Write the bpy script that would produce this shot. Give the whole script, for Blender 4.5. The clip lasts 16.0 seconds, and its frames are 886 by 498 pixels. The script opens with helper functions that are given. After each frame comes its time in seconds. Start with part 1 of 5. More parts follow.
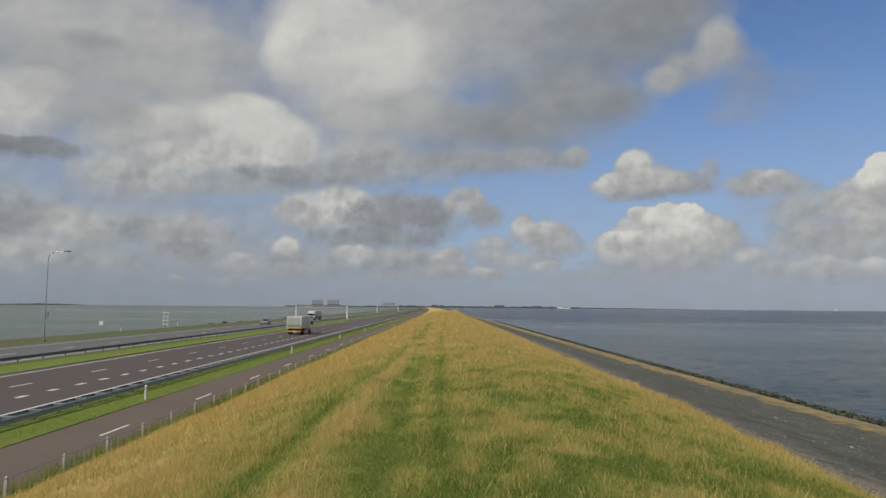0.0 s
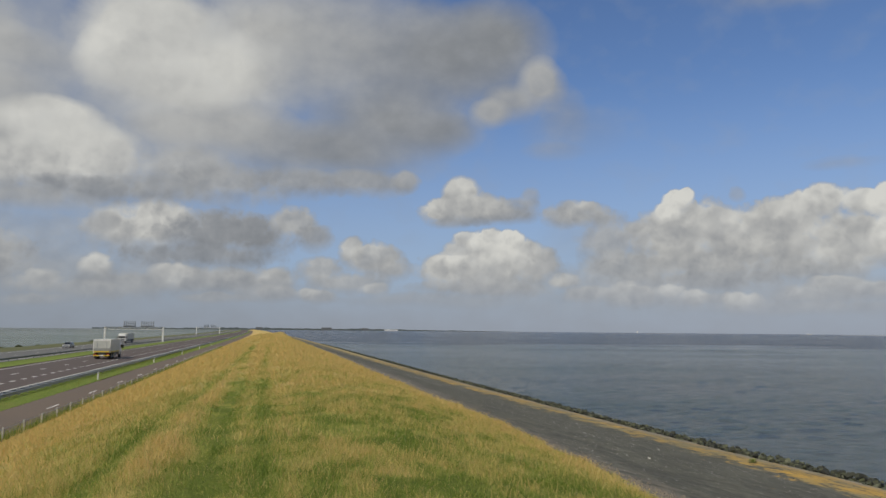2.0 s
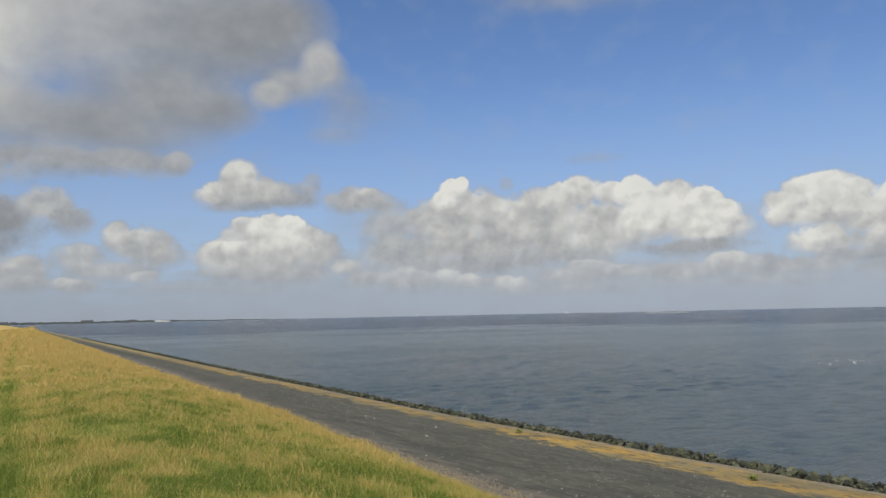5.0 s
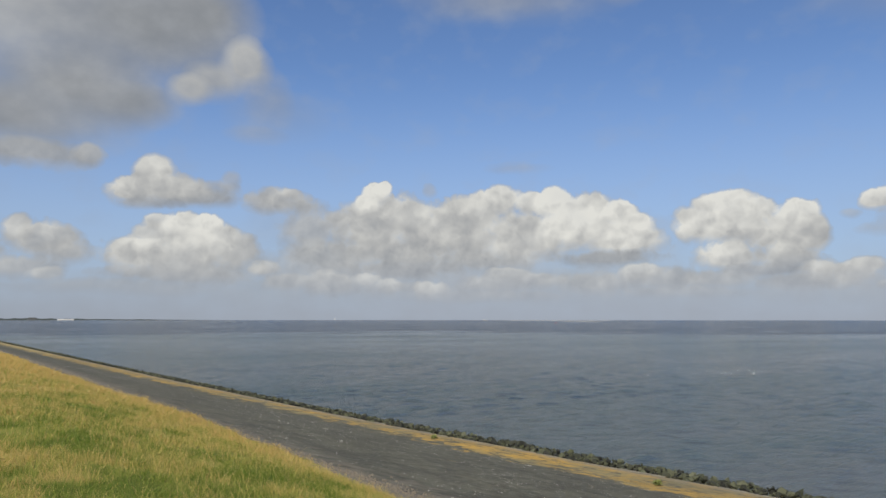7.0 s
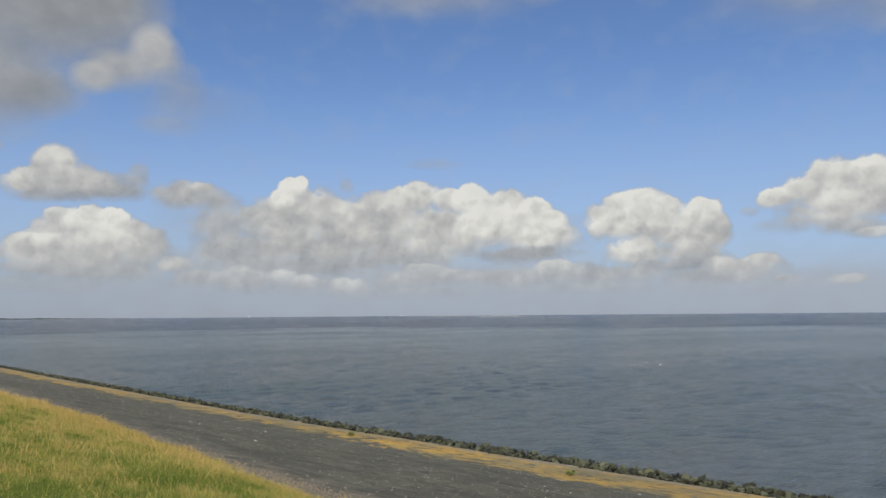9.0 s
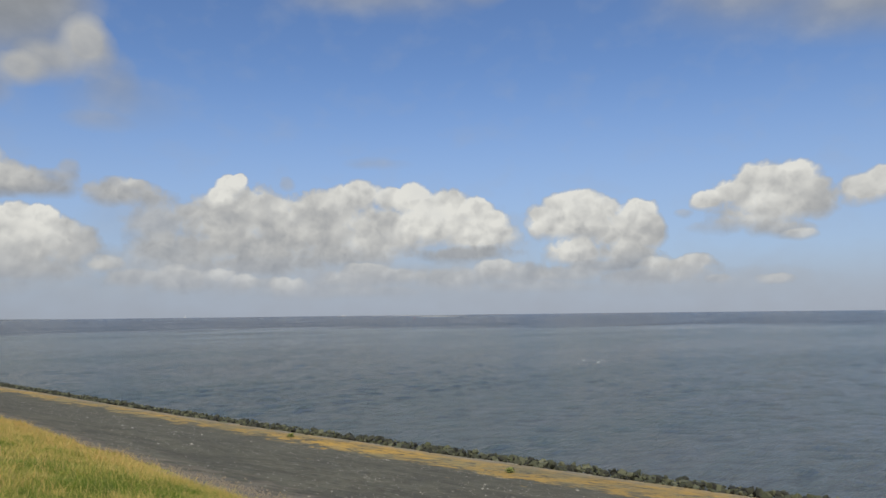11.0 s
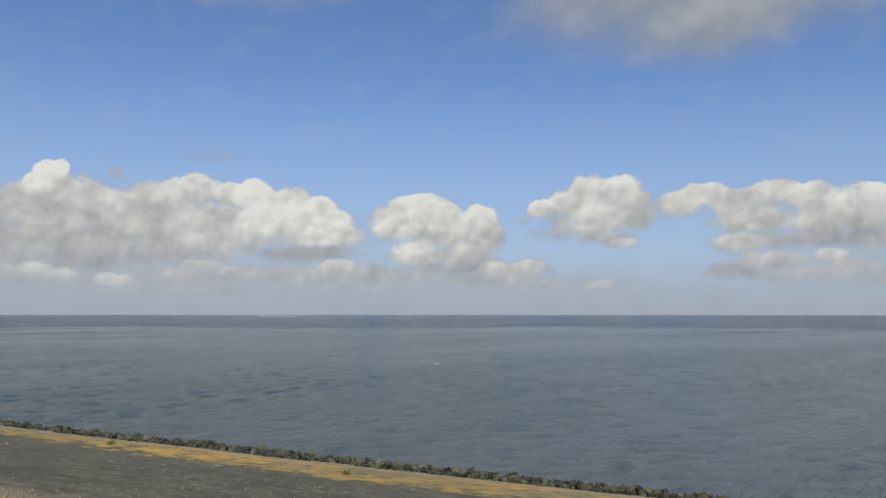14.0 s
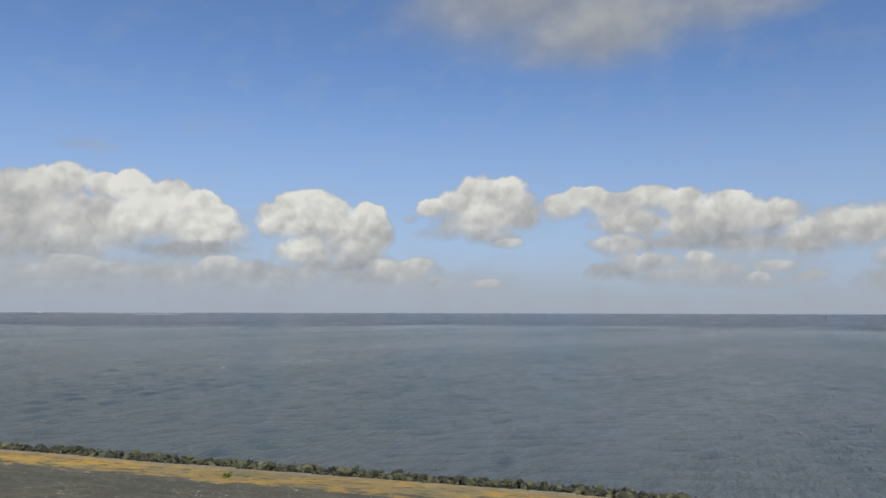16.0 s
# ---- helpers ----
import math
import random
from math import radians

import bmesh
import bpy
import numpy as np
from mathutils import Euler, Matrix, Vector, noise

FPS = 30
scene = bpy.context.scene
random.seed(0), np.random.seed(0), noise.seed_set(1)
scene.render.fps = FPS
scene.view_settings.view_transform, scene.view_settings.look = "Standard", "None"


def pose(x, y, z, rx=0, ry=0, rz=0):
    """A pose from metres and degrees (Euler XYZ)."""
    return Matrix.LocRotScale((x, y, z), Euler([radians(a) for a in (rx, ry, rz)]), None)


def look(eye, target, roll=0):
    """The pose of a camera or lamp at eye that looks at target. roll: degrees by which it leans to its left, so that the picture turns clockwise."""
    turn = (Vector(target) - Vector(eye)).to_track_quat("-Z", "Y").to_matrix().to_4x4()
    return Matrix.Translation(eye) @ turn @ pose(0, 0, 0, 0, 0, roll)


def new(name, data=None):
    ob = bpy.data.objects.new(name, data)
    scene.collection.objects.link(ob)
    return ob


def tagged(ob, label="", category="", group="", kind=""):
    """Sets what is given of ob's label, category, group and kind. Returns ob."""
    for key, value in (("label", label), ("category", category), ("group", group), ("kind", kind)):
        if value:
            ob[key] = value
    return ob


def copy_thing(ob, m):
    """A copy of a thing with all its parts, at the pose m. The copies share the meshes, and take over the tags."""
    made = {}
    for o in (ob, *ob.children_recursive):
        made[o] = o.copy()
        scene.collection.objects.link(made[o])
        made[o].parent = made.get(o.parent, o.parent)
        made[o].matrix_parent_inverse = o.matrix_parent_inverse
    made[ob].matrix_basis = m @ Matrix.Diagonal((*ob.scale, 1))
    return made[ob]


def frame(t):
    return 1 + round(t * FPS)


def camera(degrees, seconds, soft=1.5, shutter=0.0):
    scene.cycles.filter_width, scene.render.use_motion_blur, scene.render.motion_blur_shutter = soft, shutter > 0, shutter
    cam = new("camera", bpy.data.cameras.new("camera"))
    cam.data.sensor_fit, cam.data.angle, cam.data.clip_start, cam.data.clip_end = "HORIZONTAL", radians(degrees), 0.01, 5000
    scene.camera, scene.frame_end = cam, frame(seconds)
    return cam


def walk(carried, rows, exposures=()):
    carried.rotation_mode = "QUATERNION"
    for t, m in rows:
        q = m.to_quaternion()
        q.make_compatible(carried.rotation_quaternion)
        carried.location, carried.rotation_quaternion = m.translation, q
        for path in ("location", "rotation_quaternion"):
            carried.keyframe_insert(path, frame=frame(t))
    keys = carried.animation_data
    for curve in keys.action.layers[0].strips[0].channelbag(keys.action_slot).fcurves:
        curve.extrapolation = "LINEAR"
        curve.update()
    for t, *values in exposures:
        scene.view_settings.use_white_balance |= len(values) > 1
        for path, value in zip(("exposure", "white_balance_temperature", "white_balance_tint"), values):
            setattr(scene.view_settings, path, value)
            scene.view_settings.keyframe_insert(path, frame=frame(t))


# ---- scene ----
cam = camera(62.0, 16.0, 1.5)
PATH = [
    (0.0, (-0.000, 0.000, 9.300), (-0.000, 49.851, 13.163), 0.45),
    (0.5, (0.001, -0.000, 9.300), (1.825, 49.752, 13.927), 0.84),
    (1.0, (0.004, -0.000, 9.300), (6.147, 49.422, 13.738), 0.29),
    (1.5, (0.006, -0.001, 9.300), (9.167, 48.921, 14.072), 0.27),
    (2.0, (0.007, -0.001, 9.300), (11.414, 48.375, 14.745), 0.49),
    (2.5, (0.008, -0.001, 9.300), (13.977, 47.679, 14.905), 0.64),
    (3.0, (0.010, -0.002, 9.300), (16.530, 46.854, 14.925), 0.07),
    (3.5, (0.012, -0.002, 9.300), (19.245, 45.871, 14.368), -0.35),
    (4.0, (0.013, -0.003, 9.300), (21.430, 44.984, 13.485), -0.05),
    (4.5, (0.014, -0.004, 9.300), (23.447, 43.963, 13.524), -0.75),
    (7.0, (0.018, -0.006, 9.300), (29.504, 40.099, 14.008), 0.02),
    (7.5, (0.019, -0.006, 9.300), (30.827, 39.098, 13.956), -0.02),
    (8.0, (0.019, -0.007, 9.300), (31.959, 38.238, 13.440), -0.10),
    (8.5, (0.020, -0.007, 9.300), (32.957, 37.386, 13.403), -0.52),
    (9.0, (0.020, -0.008, 9.300), (33.820, 36.573, 13.711), -0.45),
    (11.5, (0.023, -0.010, 9.300), (37.391, 32.897, 13.848), -0.99),
    (12.0, (0.023, -0.011, 9.300), (38.290, 31.774, 14.338), -1.28),
    (12.5, (0.024, -0.012, 9.300), (39.410, 30.306, 14.738), -0.95),
    (13.0, (0.025, -0.013, 9.300), (40.702, 28.639, 14.248), -0.56),
    (13.5, (0.025, -0.014, 9.300), (41.706, 27.222, 13.876), -0.60),
    (14.0, (0.026, -0.015, 9.300), (42.923, 25.301, 13.657), 0.03),
    (14.5, (0.027, -0.016, 9.300), (44.151, 23.081, 13.728), -0.16),
    (15.0, (0.027, -0.017, 9.300), (44.949, 21.497, 13.682), 0.07),
    (15.5, (0.027, -0.018, 9.300), (45.649, 19.918, 13.913), -0.18),
    (16.0, (0.028, -0.019, 9.300), (46.254, 18.560, 13.542), 0.14),
]
EXPOSURES = [(0.0, -0.23), (2.5, -0.21), (3.5, -0.1), (4.5, -0.03), (7.0, 0.0), (16.0, 0.0)]
walk(cam, [(t, look(eye, target, roll)) for t, eye, target, roll in PATH], EXPOSURES)

# ---- light: broken cloud, sun high on the land side ----
SUN_AZ, SUN_EL = -128.0, 44.0
_sa, _se = radians(SUN_AZ), radians(SUN_EL)
SUN_FROM = Vector((math.sin(_sa) * math.cos(_se), math.cos(_sa) * math.cos(_se), math.sin(_se)))
sun = new("sun", bpy.data.lights.new("sun", "SUN"))
sun.data.energy, sun.data.angle, sun.data.color = 3.4, radians(0.53), (1.0, 0.91, 0.76)
sun.matrix_world = look(SUN_FROM * 100, (0, 0, 0))

# Cumulus heaps, the further ones first
CLOUDS = []


def heap(*puffs):
    """Each puff: azimuth and height of the middle, half width and half height in degrees, whiteness, density, crispness."""
    CLOUDS.append(puffs)


# pale sheet over the land
heap(
    (-22.7, 13.6, 23.3, 10.6, 0.64, 0.90, 1.0), (-40.2, 11.2, 10.4, 11.1, 0.56, 0.93, 1.0), (-26.0, 4.2, 19.9, 3.6, 0.57, 0.75, 1.0), (-9.7, 3.0, 14.1, 2.2, 0.50, 0.60, 1.0))
# low puffs over the lake
heap(
    (-30.5, 5.3, 2.5, 2.3, 0.46, 0.90, 1.3), (-26.7, 5.2, 3.3, 1.6, 0.62, 0.90, 1.5), (-21.6, 5.4, 3.0, 1.3, 0.50, 0.90, 1.4), (-29.1, 3.3, 3.0, 1.3, 0.66, 0.90, 1.4),
    (-24.9, 2.7, 2.9, 1.0, 0.60, 0.90, 1.4), (-18.9, 4.7, 3.0, 1.9, 0.60, 0.90, 1.5), (-19.2, 4.1, 2.7, 0.7, 0.46, 0.80, 1.3), (-15.6, 3.1, 2.0, 0.9, 0.66, 0.90, 1.6),
    (-30.0, 2.4, 1.3, 0.6, 0.70, 0.80, 1.4), (-19.9, 1.7, 0.9, 0.5, 0.78, 0.80, 1.6), (-24.1, 1.5, 5.9, 0.6, 0.54, 0.70, 1.2), (-15.6, 1.9, 2.4, 0.5, 0.62, 0.80, 1.4))
# row under the big cloud
heap(
    (-9.7, 3.0, 3.4, 1.0, 0.55, 0.90, 1.5), (-11.9, 4.3, 1.3, 1.0, 0.75, 0.90, 1.8), (-12.3, 2.5, 2.9, 0.7, 0.62, 0.80, 1.5), (-6.3, 3.7, 1.8, 1.0, 0.72, 0.90, 1.7),
    (-2.8, 3.3, 3.1, 1.1, 0.55, 0.90, 1.5), (0.3, 3.5, 2.2, 1.1, 0.60, 0.90, 1.6), (-3.7, 2.2, 2.6, 0.4, 0.62, 0.80, 1.5), (3.4, 2.5, 1.6, 0.6, 0.68, 0.90, 1.6),
    (-8.5, 7.2, 3.9, 2.0, 0.78, 1.00, 1.5), (-11.1, 6.7, 1.9, 1.3, 0.62, 0.90, 1.3), (-2.8, 6.7, 4.9, 2.0, 0.41, 1.00, 1.5), (-5.5, 5.1, 6.1, 0.9, 0.42, 0.90, 1.4),
    (1.8, 7.8, 1.8, 1.4, 0.62, 0.95, 1.7), (3.3, 6.8, 1.6, 1.1, 0.47, 0.90, 1.3))
# middle heap
heap(
    (-22.6, 11.6, 4.5, 2.8, 0.62, 0.90, 1.3), (-23.2, 8.8, 4.5, 2.0, 0.64, 0.90, 1.3), (-17.1, 12.3, 7.0, 3.0, 0.72, 1.00, 1.5), (-20.7, 12.8, 2.7, 1.6, 0.70, 0.90, 1.6),
    (-15.5, 14.1, 3.2, 1.7, 0.86, 1.00, 1.9), (-12.9, 11.5, 4.2, 2.6, 0.80, 0.95, 1.6), (-17.9, 10.6, 4.8, 1.9, 0.74, 0.90, 1.4), (-11.6, 9.4, 6.3, 1.0, 0.46, 0.90, 1.3),
    (-16.6, 8.6, 4.8, 0.8, 0.55, 0.80, 1.2), (-6.4, 11.6, 3.3, 1.7, 0.64, 0.90, 1.4), (-3.8, 10.5, 4.8, 1.6, 0.55, 0.90, 1.3), (-8.2, 10.0, 3.9, 0.9, 0.52, 0.80, 1.2))
# sheet in the upper corner
heap(
    (-23.3, 19.0, 5.6, 3.2, 0.66, 0.95, 1.1), (-29.8, 18.3, 5.4, 3.1, 0.68, 0.95, 1.1), (-19.7, 18.1, 5.9, 1.9, 0.64, 0.90, 1.2), (-26.9, 16.4, 4.6, 2.2, 0.56, 0.90, 1.2),
    (-20.8, 15.8, 5.8, 1.6, 0.62, 0.90, 1.2), (-25.9, 18.2, 2.2, 0.7, 0.47, 0.70, 1.2), (-30.9, 13.2, 3.6, 2.5, 0.76, 1.00, 1.4), (-28.9, 14.8, 2.4, 1.2, 0.66, 0.90, 1.3),
    (-25.3, 13.3, 3.3, 1.4, 0.52, 0.80, 1.2), (-29.7, 10.5, 2.8, 0.8, 0.33, 0.95, 1.5), (-30.8, 10.8, 2.3, 0.5, 0.36, 0.80, 1.3), (-27.7, 10.4, 1.4, 0.5, 0.42, 0.80, 1.3))
# big cloud, sunlit shoulder
heap(
    (-1.2, 20.7, 8.3, 4.8, 0.72, 1.00, 1.1), (-10.1, 19.9, 4.7, 3.9, 0.88, 1.00, 1.4), (-11.8, 18.8, 2.5, 2.2, 0.86, 1.00, 1.6), (-6.5, 16.9, 6.5, 3.7, 0.76, 1.00, 1.3),
    (-3.9, 18.6, 5.2, 3.1, 0.88, 1.00, 1.2), (-7.9, 21.7, 3.9, 2.2, 0.82, 1.00, 1.3), (-2.5, 14.0, 5.7, 2.6, 0.62, 0.95, 1.2), (-7.4, 14.3, 3.5, 1.6, 0.66, 0.90, 1.2))
# big cloud, grey body
heap(
    (6.4, 19.8, 8.2, 6.5, 0.56, 1.00, 1.0), (13.0, 19.9, 6.7, 4.7, 0.40, 1.00, 1.1), (16.8, 21.2, 5.2, 3.8, 0.37, 1.00, 1.2), (9.0, 15.2, 6.0, 3.5, 0.42, 1.00, 1.1),
    (12.9, 15.0, 3.3, 1.7, 0.40, 0.90, 1.1), (4.2, 13.2, 6.6, 2.6, 0.42, 0.95, 1.2), (1.5, 11.0, 3.9, 1.2, 0.49, 0.90, 1.3), (6.8, 11.2, 3.9, 1.1, 0.50, 0.90, 1.4),
    (10.3, 11.4, 1.2, 0.9, 0.56, 0.90, 1.6), (18.6, 17.3, 2.4, 1.6, 0.50, 0.90, 1.2), (16.9, 16.5, 1.7, 1.2, 0.60, 0.90, 1.4), (21.0, 18.6, 2.0, 2.1, 0.62, 0.95, 1.4),
    (22.7, 16.3, 1.7, 2.4, 0.36, 0.40, 1.0), (21.8, 13.6, 2.3, 0.7, 0.34, 0.30, 1.0))
# small pair
heap(
    (25.2, 6.3, 4.4, 2.6, 0.52, 0.35, 1.0), (17.3, 8.8, 3.7, 0.8, 0.54, 0.90, 1.4), (18.8, 9.4, 2.0, 0.8, 0.52, 0.70, 1.3), (20.0, 10.0, 0.8, 0.9, 0.56, 0.60, 1.4),
    (15.5, 9.3, 3.0, 1.2, 0.64, 1.00, 1.7), (13.1, 9.2, 1.8, 1.0, 0.70, 1.00, 2.0), (14.7, 10.5, 1.4, 1.3, 0.76, 1.00, 2.0), (14.0, 8.2, 2.1, 0.4, 0.50, 0.70, 1.4),
    (24.1, 8.8, 2.6, 1.1, 0.60, 0.90, 1.6), (25.7, 8.6, 1.6, 0.9, 0.54, 0.80, 1.3), (22.8, 8.5, 1.8, 0.8, 0.58, 0.80, 1.4), (24.5, 9.4, 1.2, 0.5, 0.66, 0.90, 1.7))
# low row
heap(
    (0.1, 2.6, 2.6, 0.7, 0.60, 0.85, 1.5), (-3.9, 3.6, 2.8, 0.8, 0.56, 0.80, 1.4), (-6.9, 4.1, 1.7, 0.6, 0.70, 0.85, 1.7), (2.8, 2.7, 0.9, 0.5, 0.74, 0.90, 1.7),
    (6.1, 5.8, 1.0, 1.2, 0.68, 0.95, 1.9), (7.9, 5.2, 2.1, 1.4, 0.64, 0.95, 1.7), (3.9, 4.3, 2.0, 1.1, 0.62, 0.90, 1.6), (9.2, 4.5, 1.7, 1.0, 0.56, 0.90, 1.4),
    (5.9, 3.5, 3.2, 0.8, 0.62, 0.85, 1.4), (8.0, 3.0, 1.2, 0.5, 0.74, 0.80, 1.6), (0.4, 3.9, 1.1, 0.7, 0.62, 0.80, 1.5), (12.1, 2.2, 6.8, 0.6, 0.60, 0.60, 1.2))
# first white heap
heap(
    (16.4, 3.2, 5.6, 0.8, 0.55, 0.90, 1.3), (20.8, 4.6, 1.8, 1.8, 0.56, 0.95, 1.5), (13.6, 4.6, 2.7, 1.4, 0.78, 1.00, 1.8), (16.4, 4.1, 4.8, 1.2, 0.66, 0.90, 1.4),
    (18.2, 5.2, 3.3, 2.0, 0.74, 1.00, 1.8), (14.7, 5.9, 1.5, 1.0, 0.70, 0.95, 1.8), (15.1, 7.0, 1.1, 0.6, 0.80, 0.95, 2.2), (16.8, 6.7, 1.5, 1.0, 0.92, 1.00, 2.2),
    (18.6, 6.8, 1.2, 0.9, 0.95, 1.00, 2.3), (19.6, 5.9, 1.3, 1.0, 0.74, 0.95, 2.0), (14.0, 5.2, 1.7, 0.6, 0.86, 0.90, 1.6), (16.9, 5.4, 1.7, 0.6, 0.84, 0.80, 1.5),
    (22.3, 3.8, 0.8, 0.4, 0.76, 0.90, 1.8))
# haze under the bank
heap(
    (44.9, 2.1, 22.7, 1.7, 0.66, 0.60, 1.0), (23.4, 2.9, 10.5, 2.1, 0.60, 0.60, 1.0), (66.9, 1.9, 9.1, 1.2, 0.68, 0.50, 1.0), (40.6, 5.2, 14.5, 4.0, 0.62, 0.60, 1.0))
# long bank, western part
heap(
    (26.3, 6.2, 2.9, 2.0, 0.58, 0.80, 1.3), (27.6, 4.3, 3.8, 1.7, 0.60, 0.85, 1.3), (30.5, 6.5, 3.0, 2.7, 0.66, 1.00, 1.6), (33.5, 7.7, 2.7, 2.0, 0.63, 1.00, 1.7),
    (28.4, 7.3, 1.7, 1.0, 0.64, 0.80, 1.4), (31.8, 8.2, 1.9, 1.5, 0.68, 0.95, 1.7), (30.2, 8.8, 1.1, 1.0, 0.88, 1.00, 2.2), (31.0, 9.8, 1.3, 0.8, 0.97, 1.00, 2.4),
    (31.8, 10.0, 0.7, 0.6, 1.00, 1.00, 2.4), (35.3, 9.9, 0.6, 0.6, 0.58, 0.50, 1.5), (33.5, 4.8, 4.8, 1.6, 0.63, 0.95, 1.4), (32.3, 3.5, 5.2, 0.8, 0.54, 0.85, 1.3),
    (36.2, 3.9, 1.7, 0.5, 0.50, 0.70, 1.3))
# long bank, eastern part
heap(
    (37.0, 6.5, 4.8, 2.7, 0.66, 1.00, 1.7), (38.4, 8.2, 2.6, 1.5, 0.72, 1.00, 1.9), (40.4, 9.1, 2.1, 1.1, 0.82, 1.00, 2.2), (42.8, 6.1, 3.9, 2.2, 0.72, 1.00, 1.7),
    (43.2, 8.9, 1.2, 0.9, 0.84, 1.00, 2.2), (47.2, 8.3, 2.4, 1.4, 0.80, 1.00, 2.0), (44.9, 8.9, 1.7, 1.2, 0.98, 1.00, 2.4), (49.9, 8.0, 1.6, 1.0, 0.94, 1.00, 2.4),
    (51.4, 7.1, 1.2, 0.9, 0.84, 1.00, 2.2), (46.3, 6.9, 3.3, 1.7, 0.90, 1.00, 1.9), (50.2, 5.9, 3.1, 1.5, 0.86, 1.00, 1.9), (42.8, 7.2, 1.6, 0.8, 0.58, 0.60, 1.3),
    (40.1, 4.4, 4.0, 1.0, 0.60, 0.85, 1.3), (48.7, 4.5, 4.3, 0.7, 0.50, 0.90, 1.4))
# low puffs of the bank
heap(
    (27.6, 2.5, 2.2, 1.0, 0.68, 0.85, 1.7), (30.5, 2.9, 1.3, 0.6, 0.76, 0.85, 1.8), (32.3, 2.5, 1.2, 0.6, 0.80, 0.90, 1.9), (33.6, 2.2, 3.9, 0.6, 0.60, 0.70, 1.4),
    (35.4, 2.2, 1.5, 0.7, 0.82, 0.90, 1.9), (40.1, 2.5, 2.7, 0.9, 0.66, 0.80, 1.5), (43.6, 2.9, 2.2, 0.7, 0.68, 0.80, 1.6), (41.4, 3.5, 1.8, 0.5, 0.74, 0.80, 1.7),
    (51.4, 3.4, 1.7, 0.7, 0.80, 0.90, 1.8), (48.4, 2.6, 3.9, 0.9, 0.66, 0.80, 1.4), (53.5, 2.8, 2.5, 0.9, 0.66, 0.80, 1.5), (38.8, 1.6, 7.0, 0.5, 0.66, 0.60, 1.3),
    (24.3, 2.7, 2.0, 0.7, 0.66, 0.80, 1.5), (22.6, 3.8, 1.2, 0.6, 0.72, 0.80, 1.7))
# round heap
heap(
    (61.2, 5.3, 2.7, 1.9, 0.70, 1.00, 1.7), (55.6, 6.9, 1.9, 1.5, 0.80, 1.00, 1.9), (58.3, 6.8, 3.3, 1.9, 0.84, 1.00, 1.8), (62.9, 6.0, 1.6, 1.7, 0.74, 1.00, 1.9),
    (57.5, 8.4, 2.2, 1.0, 0.88, 1.00, 2.2), (59.9, 7.9, 1.2, 0.7, 0.86, 0.95, 2.0), (62.4, 7.5, 1.5, 0.9, 0.95, 1.00, 2.3), (54.7, 6.4, 0.8, 0.7, 0.80, 0.90, 2.0),
    (57.2, 4.5, 2.2, 1.2, 0.82, 1.00, 1.8), (59.2, 5.7, 2.3, 0.7, 0.62, 0.70, 1.3), (61.1, 4.2, 3.1, 0.9, 0.62, 0.90, 1.5), (59.7, 3.4, 3.3, 0.6, 0.52, 0.85, 1.4))
# foot of the round heap
heap(
    (62.6, 2.5, 3.5, 0.6, 0.60, 0.85, 1.4), (56.8, 2.8, 2.8, 0.7, 0.64, 0.80, 1.4), (65.0, 3.0, 2.9, 1.0, 0.66, 0.95, 1.6), (66.1, 3.6, 1.5, 0.6, 0.74, 0.95, 1.9),
    (63.7, 3.5, 1.5, 0.7, 0.72, 0.90, 1.7), (67.6, 2.3, 1.0, 0.4, 0.70, 0.70, 1.6), (54.3, 1.9, 4.9, 0.5, 0.66, 0.60, 1.3))
# next heap
heap(
    (70.5, 6.7, 3.1, 1.2, 0.66, 0.95, 1.5), (72.1, 7.6, 3.5, 1.7, 0.76, 1.00, 1.8), (74.0, 7.8, 1.6, 1.7, 0.68, 1.00, 1.9), (71.2, 9.4, 2.2, 1.2, 0.82, 1.00, 2.1),
    (73.4, 9.6, 1.6, 1.0, 0.90, 1.00, 2.2), (69.0, 8.5, 1.8, 1.0, 0.78, 1.00, 2.1), (67.3, 8.1, 1.1, 0.8, 0.86, 1.00, 2.2), (65.7, 7.2, 0.7, 0.4, 0.60, 0.50, 1.4),
    (72.2, 8.6, 1.1, 0.6, 0.70, 0.50, 1.4), (72.0, 5.7, 2.3, 0.7, 0.60, 0.85, 1.4), (73.3, 5.2, 1.3, 0.5, 0.74, 0.80, 1.6), (68.1, 6.0, 2.0, 0.6, 0.58, 0.50, 1.3),
    (71.4, 2.1, 1.2, 0.4, 0.72, 0.60, 1.8))
# bank further out, upper part
heap(
    (88.0, 6.4, 5.2, 1.5, 0.66, 1.00, 1.6), (82.2, 6.5, 2.6, 1.2, 0.68, 1.00, 1.7), (77.6, 8.0, 1.9, 1.1, 0.76, 1.00, 2.0), (79.5, 8.7, 2.0, 0.9, 0.84, 1.00, 2.2),
    (83.8, 8.5, 2.2, 1.0, 0.80, 1.00, 2.1), (81.4, 7.9, 2.1, 1.1, 0.74, 1.00, 2.0), (86.2, 8.1, 1.9, 1.1, 0.77, 1.00, 2.0), (89.5, 7.6, 2.2, 1.1, 0.84, 1.00, 2.0),
    (90.3, 8.1, 0.9, 0.6, 0.92, 1.00, 2.1), (92.5, 6.8, 1.9, 1.2, 0.76, 1.00, 1.9), (94.5, 5.0, 1.8, 1.4, 0.68, 1.00, 1.7), (86.1, 5.1, 5.7, 0.7, 0.51, 0.90, 1.4),
    (91.4, 4.8, 3.5, 0.8, 0.56, 0.90, 1.4))
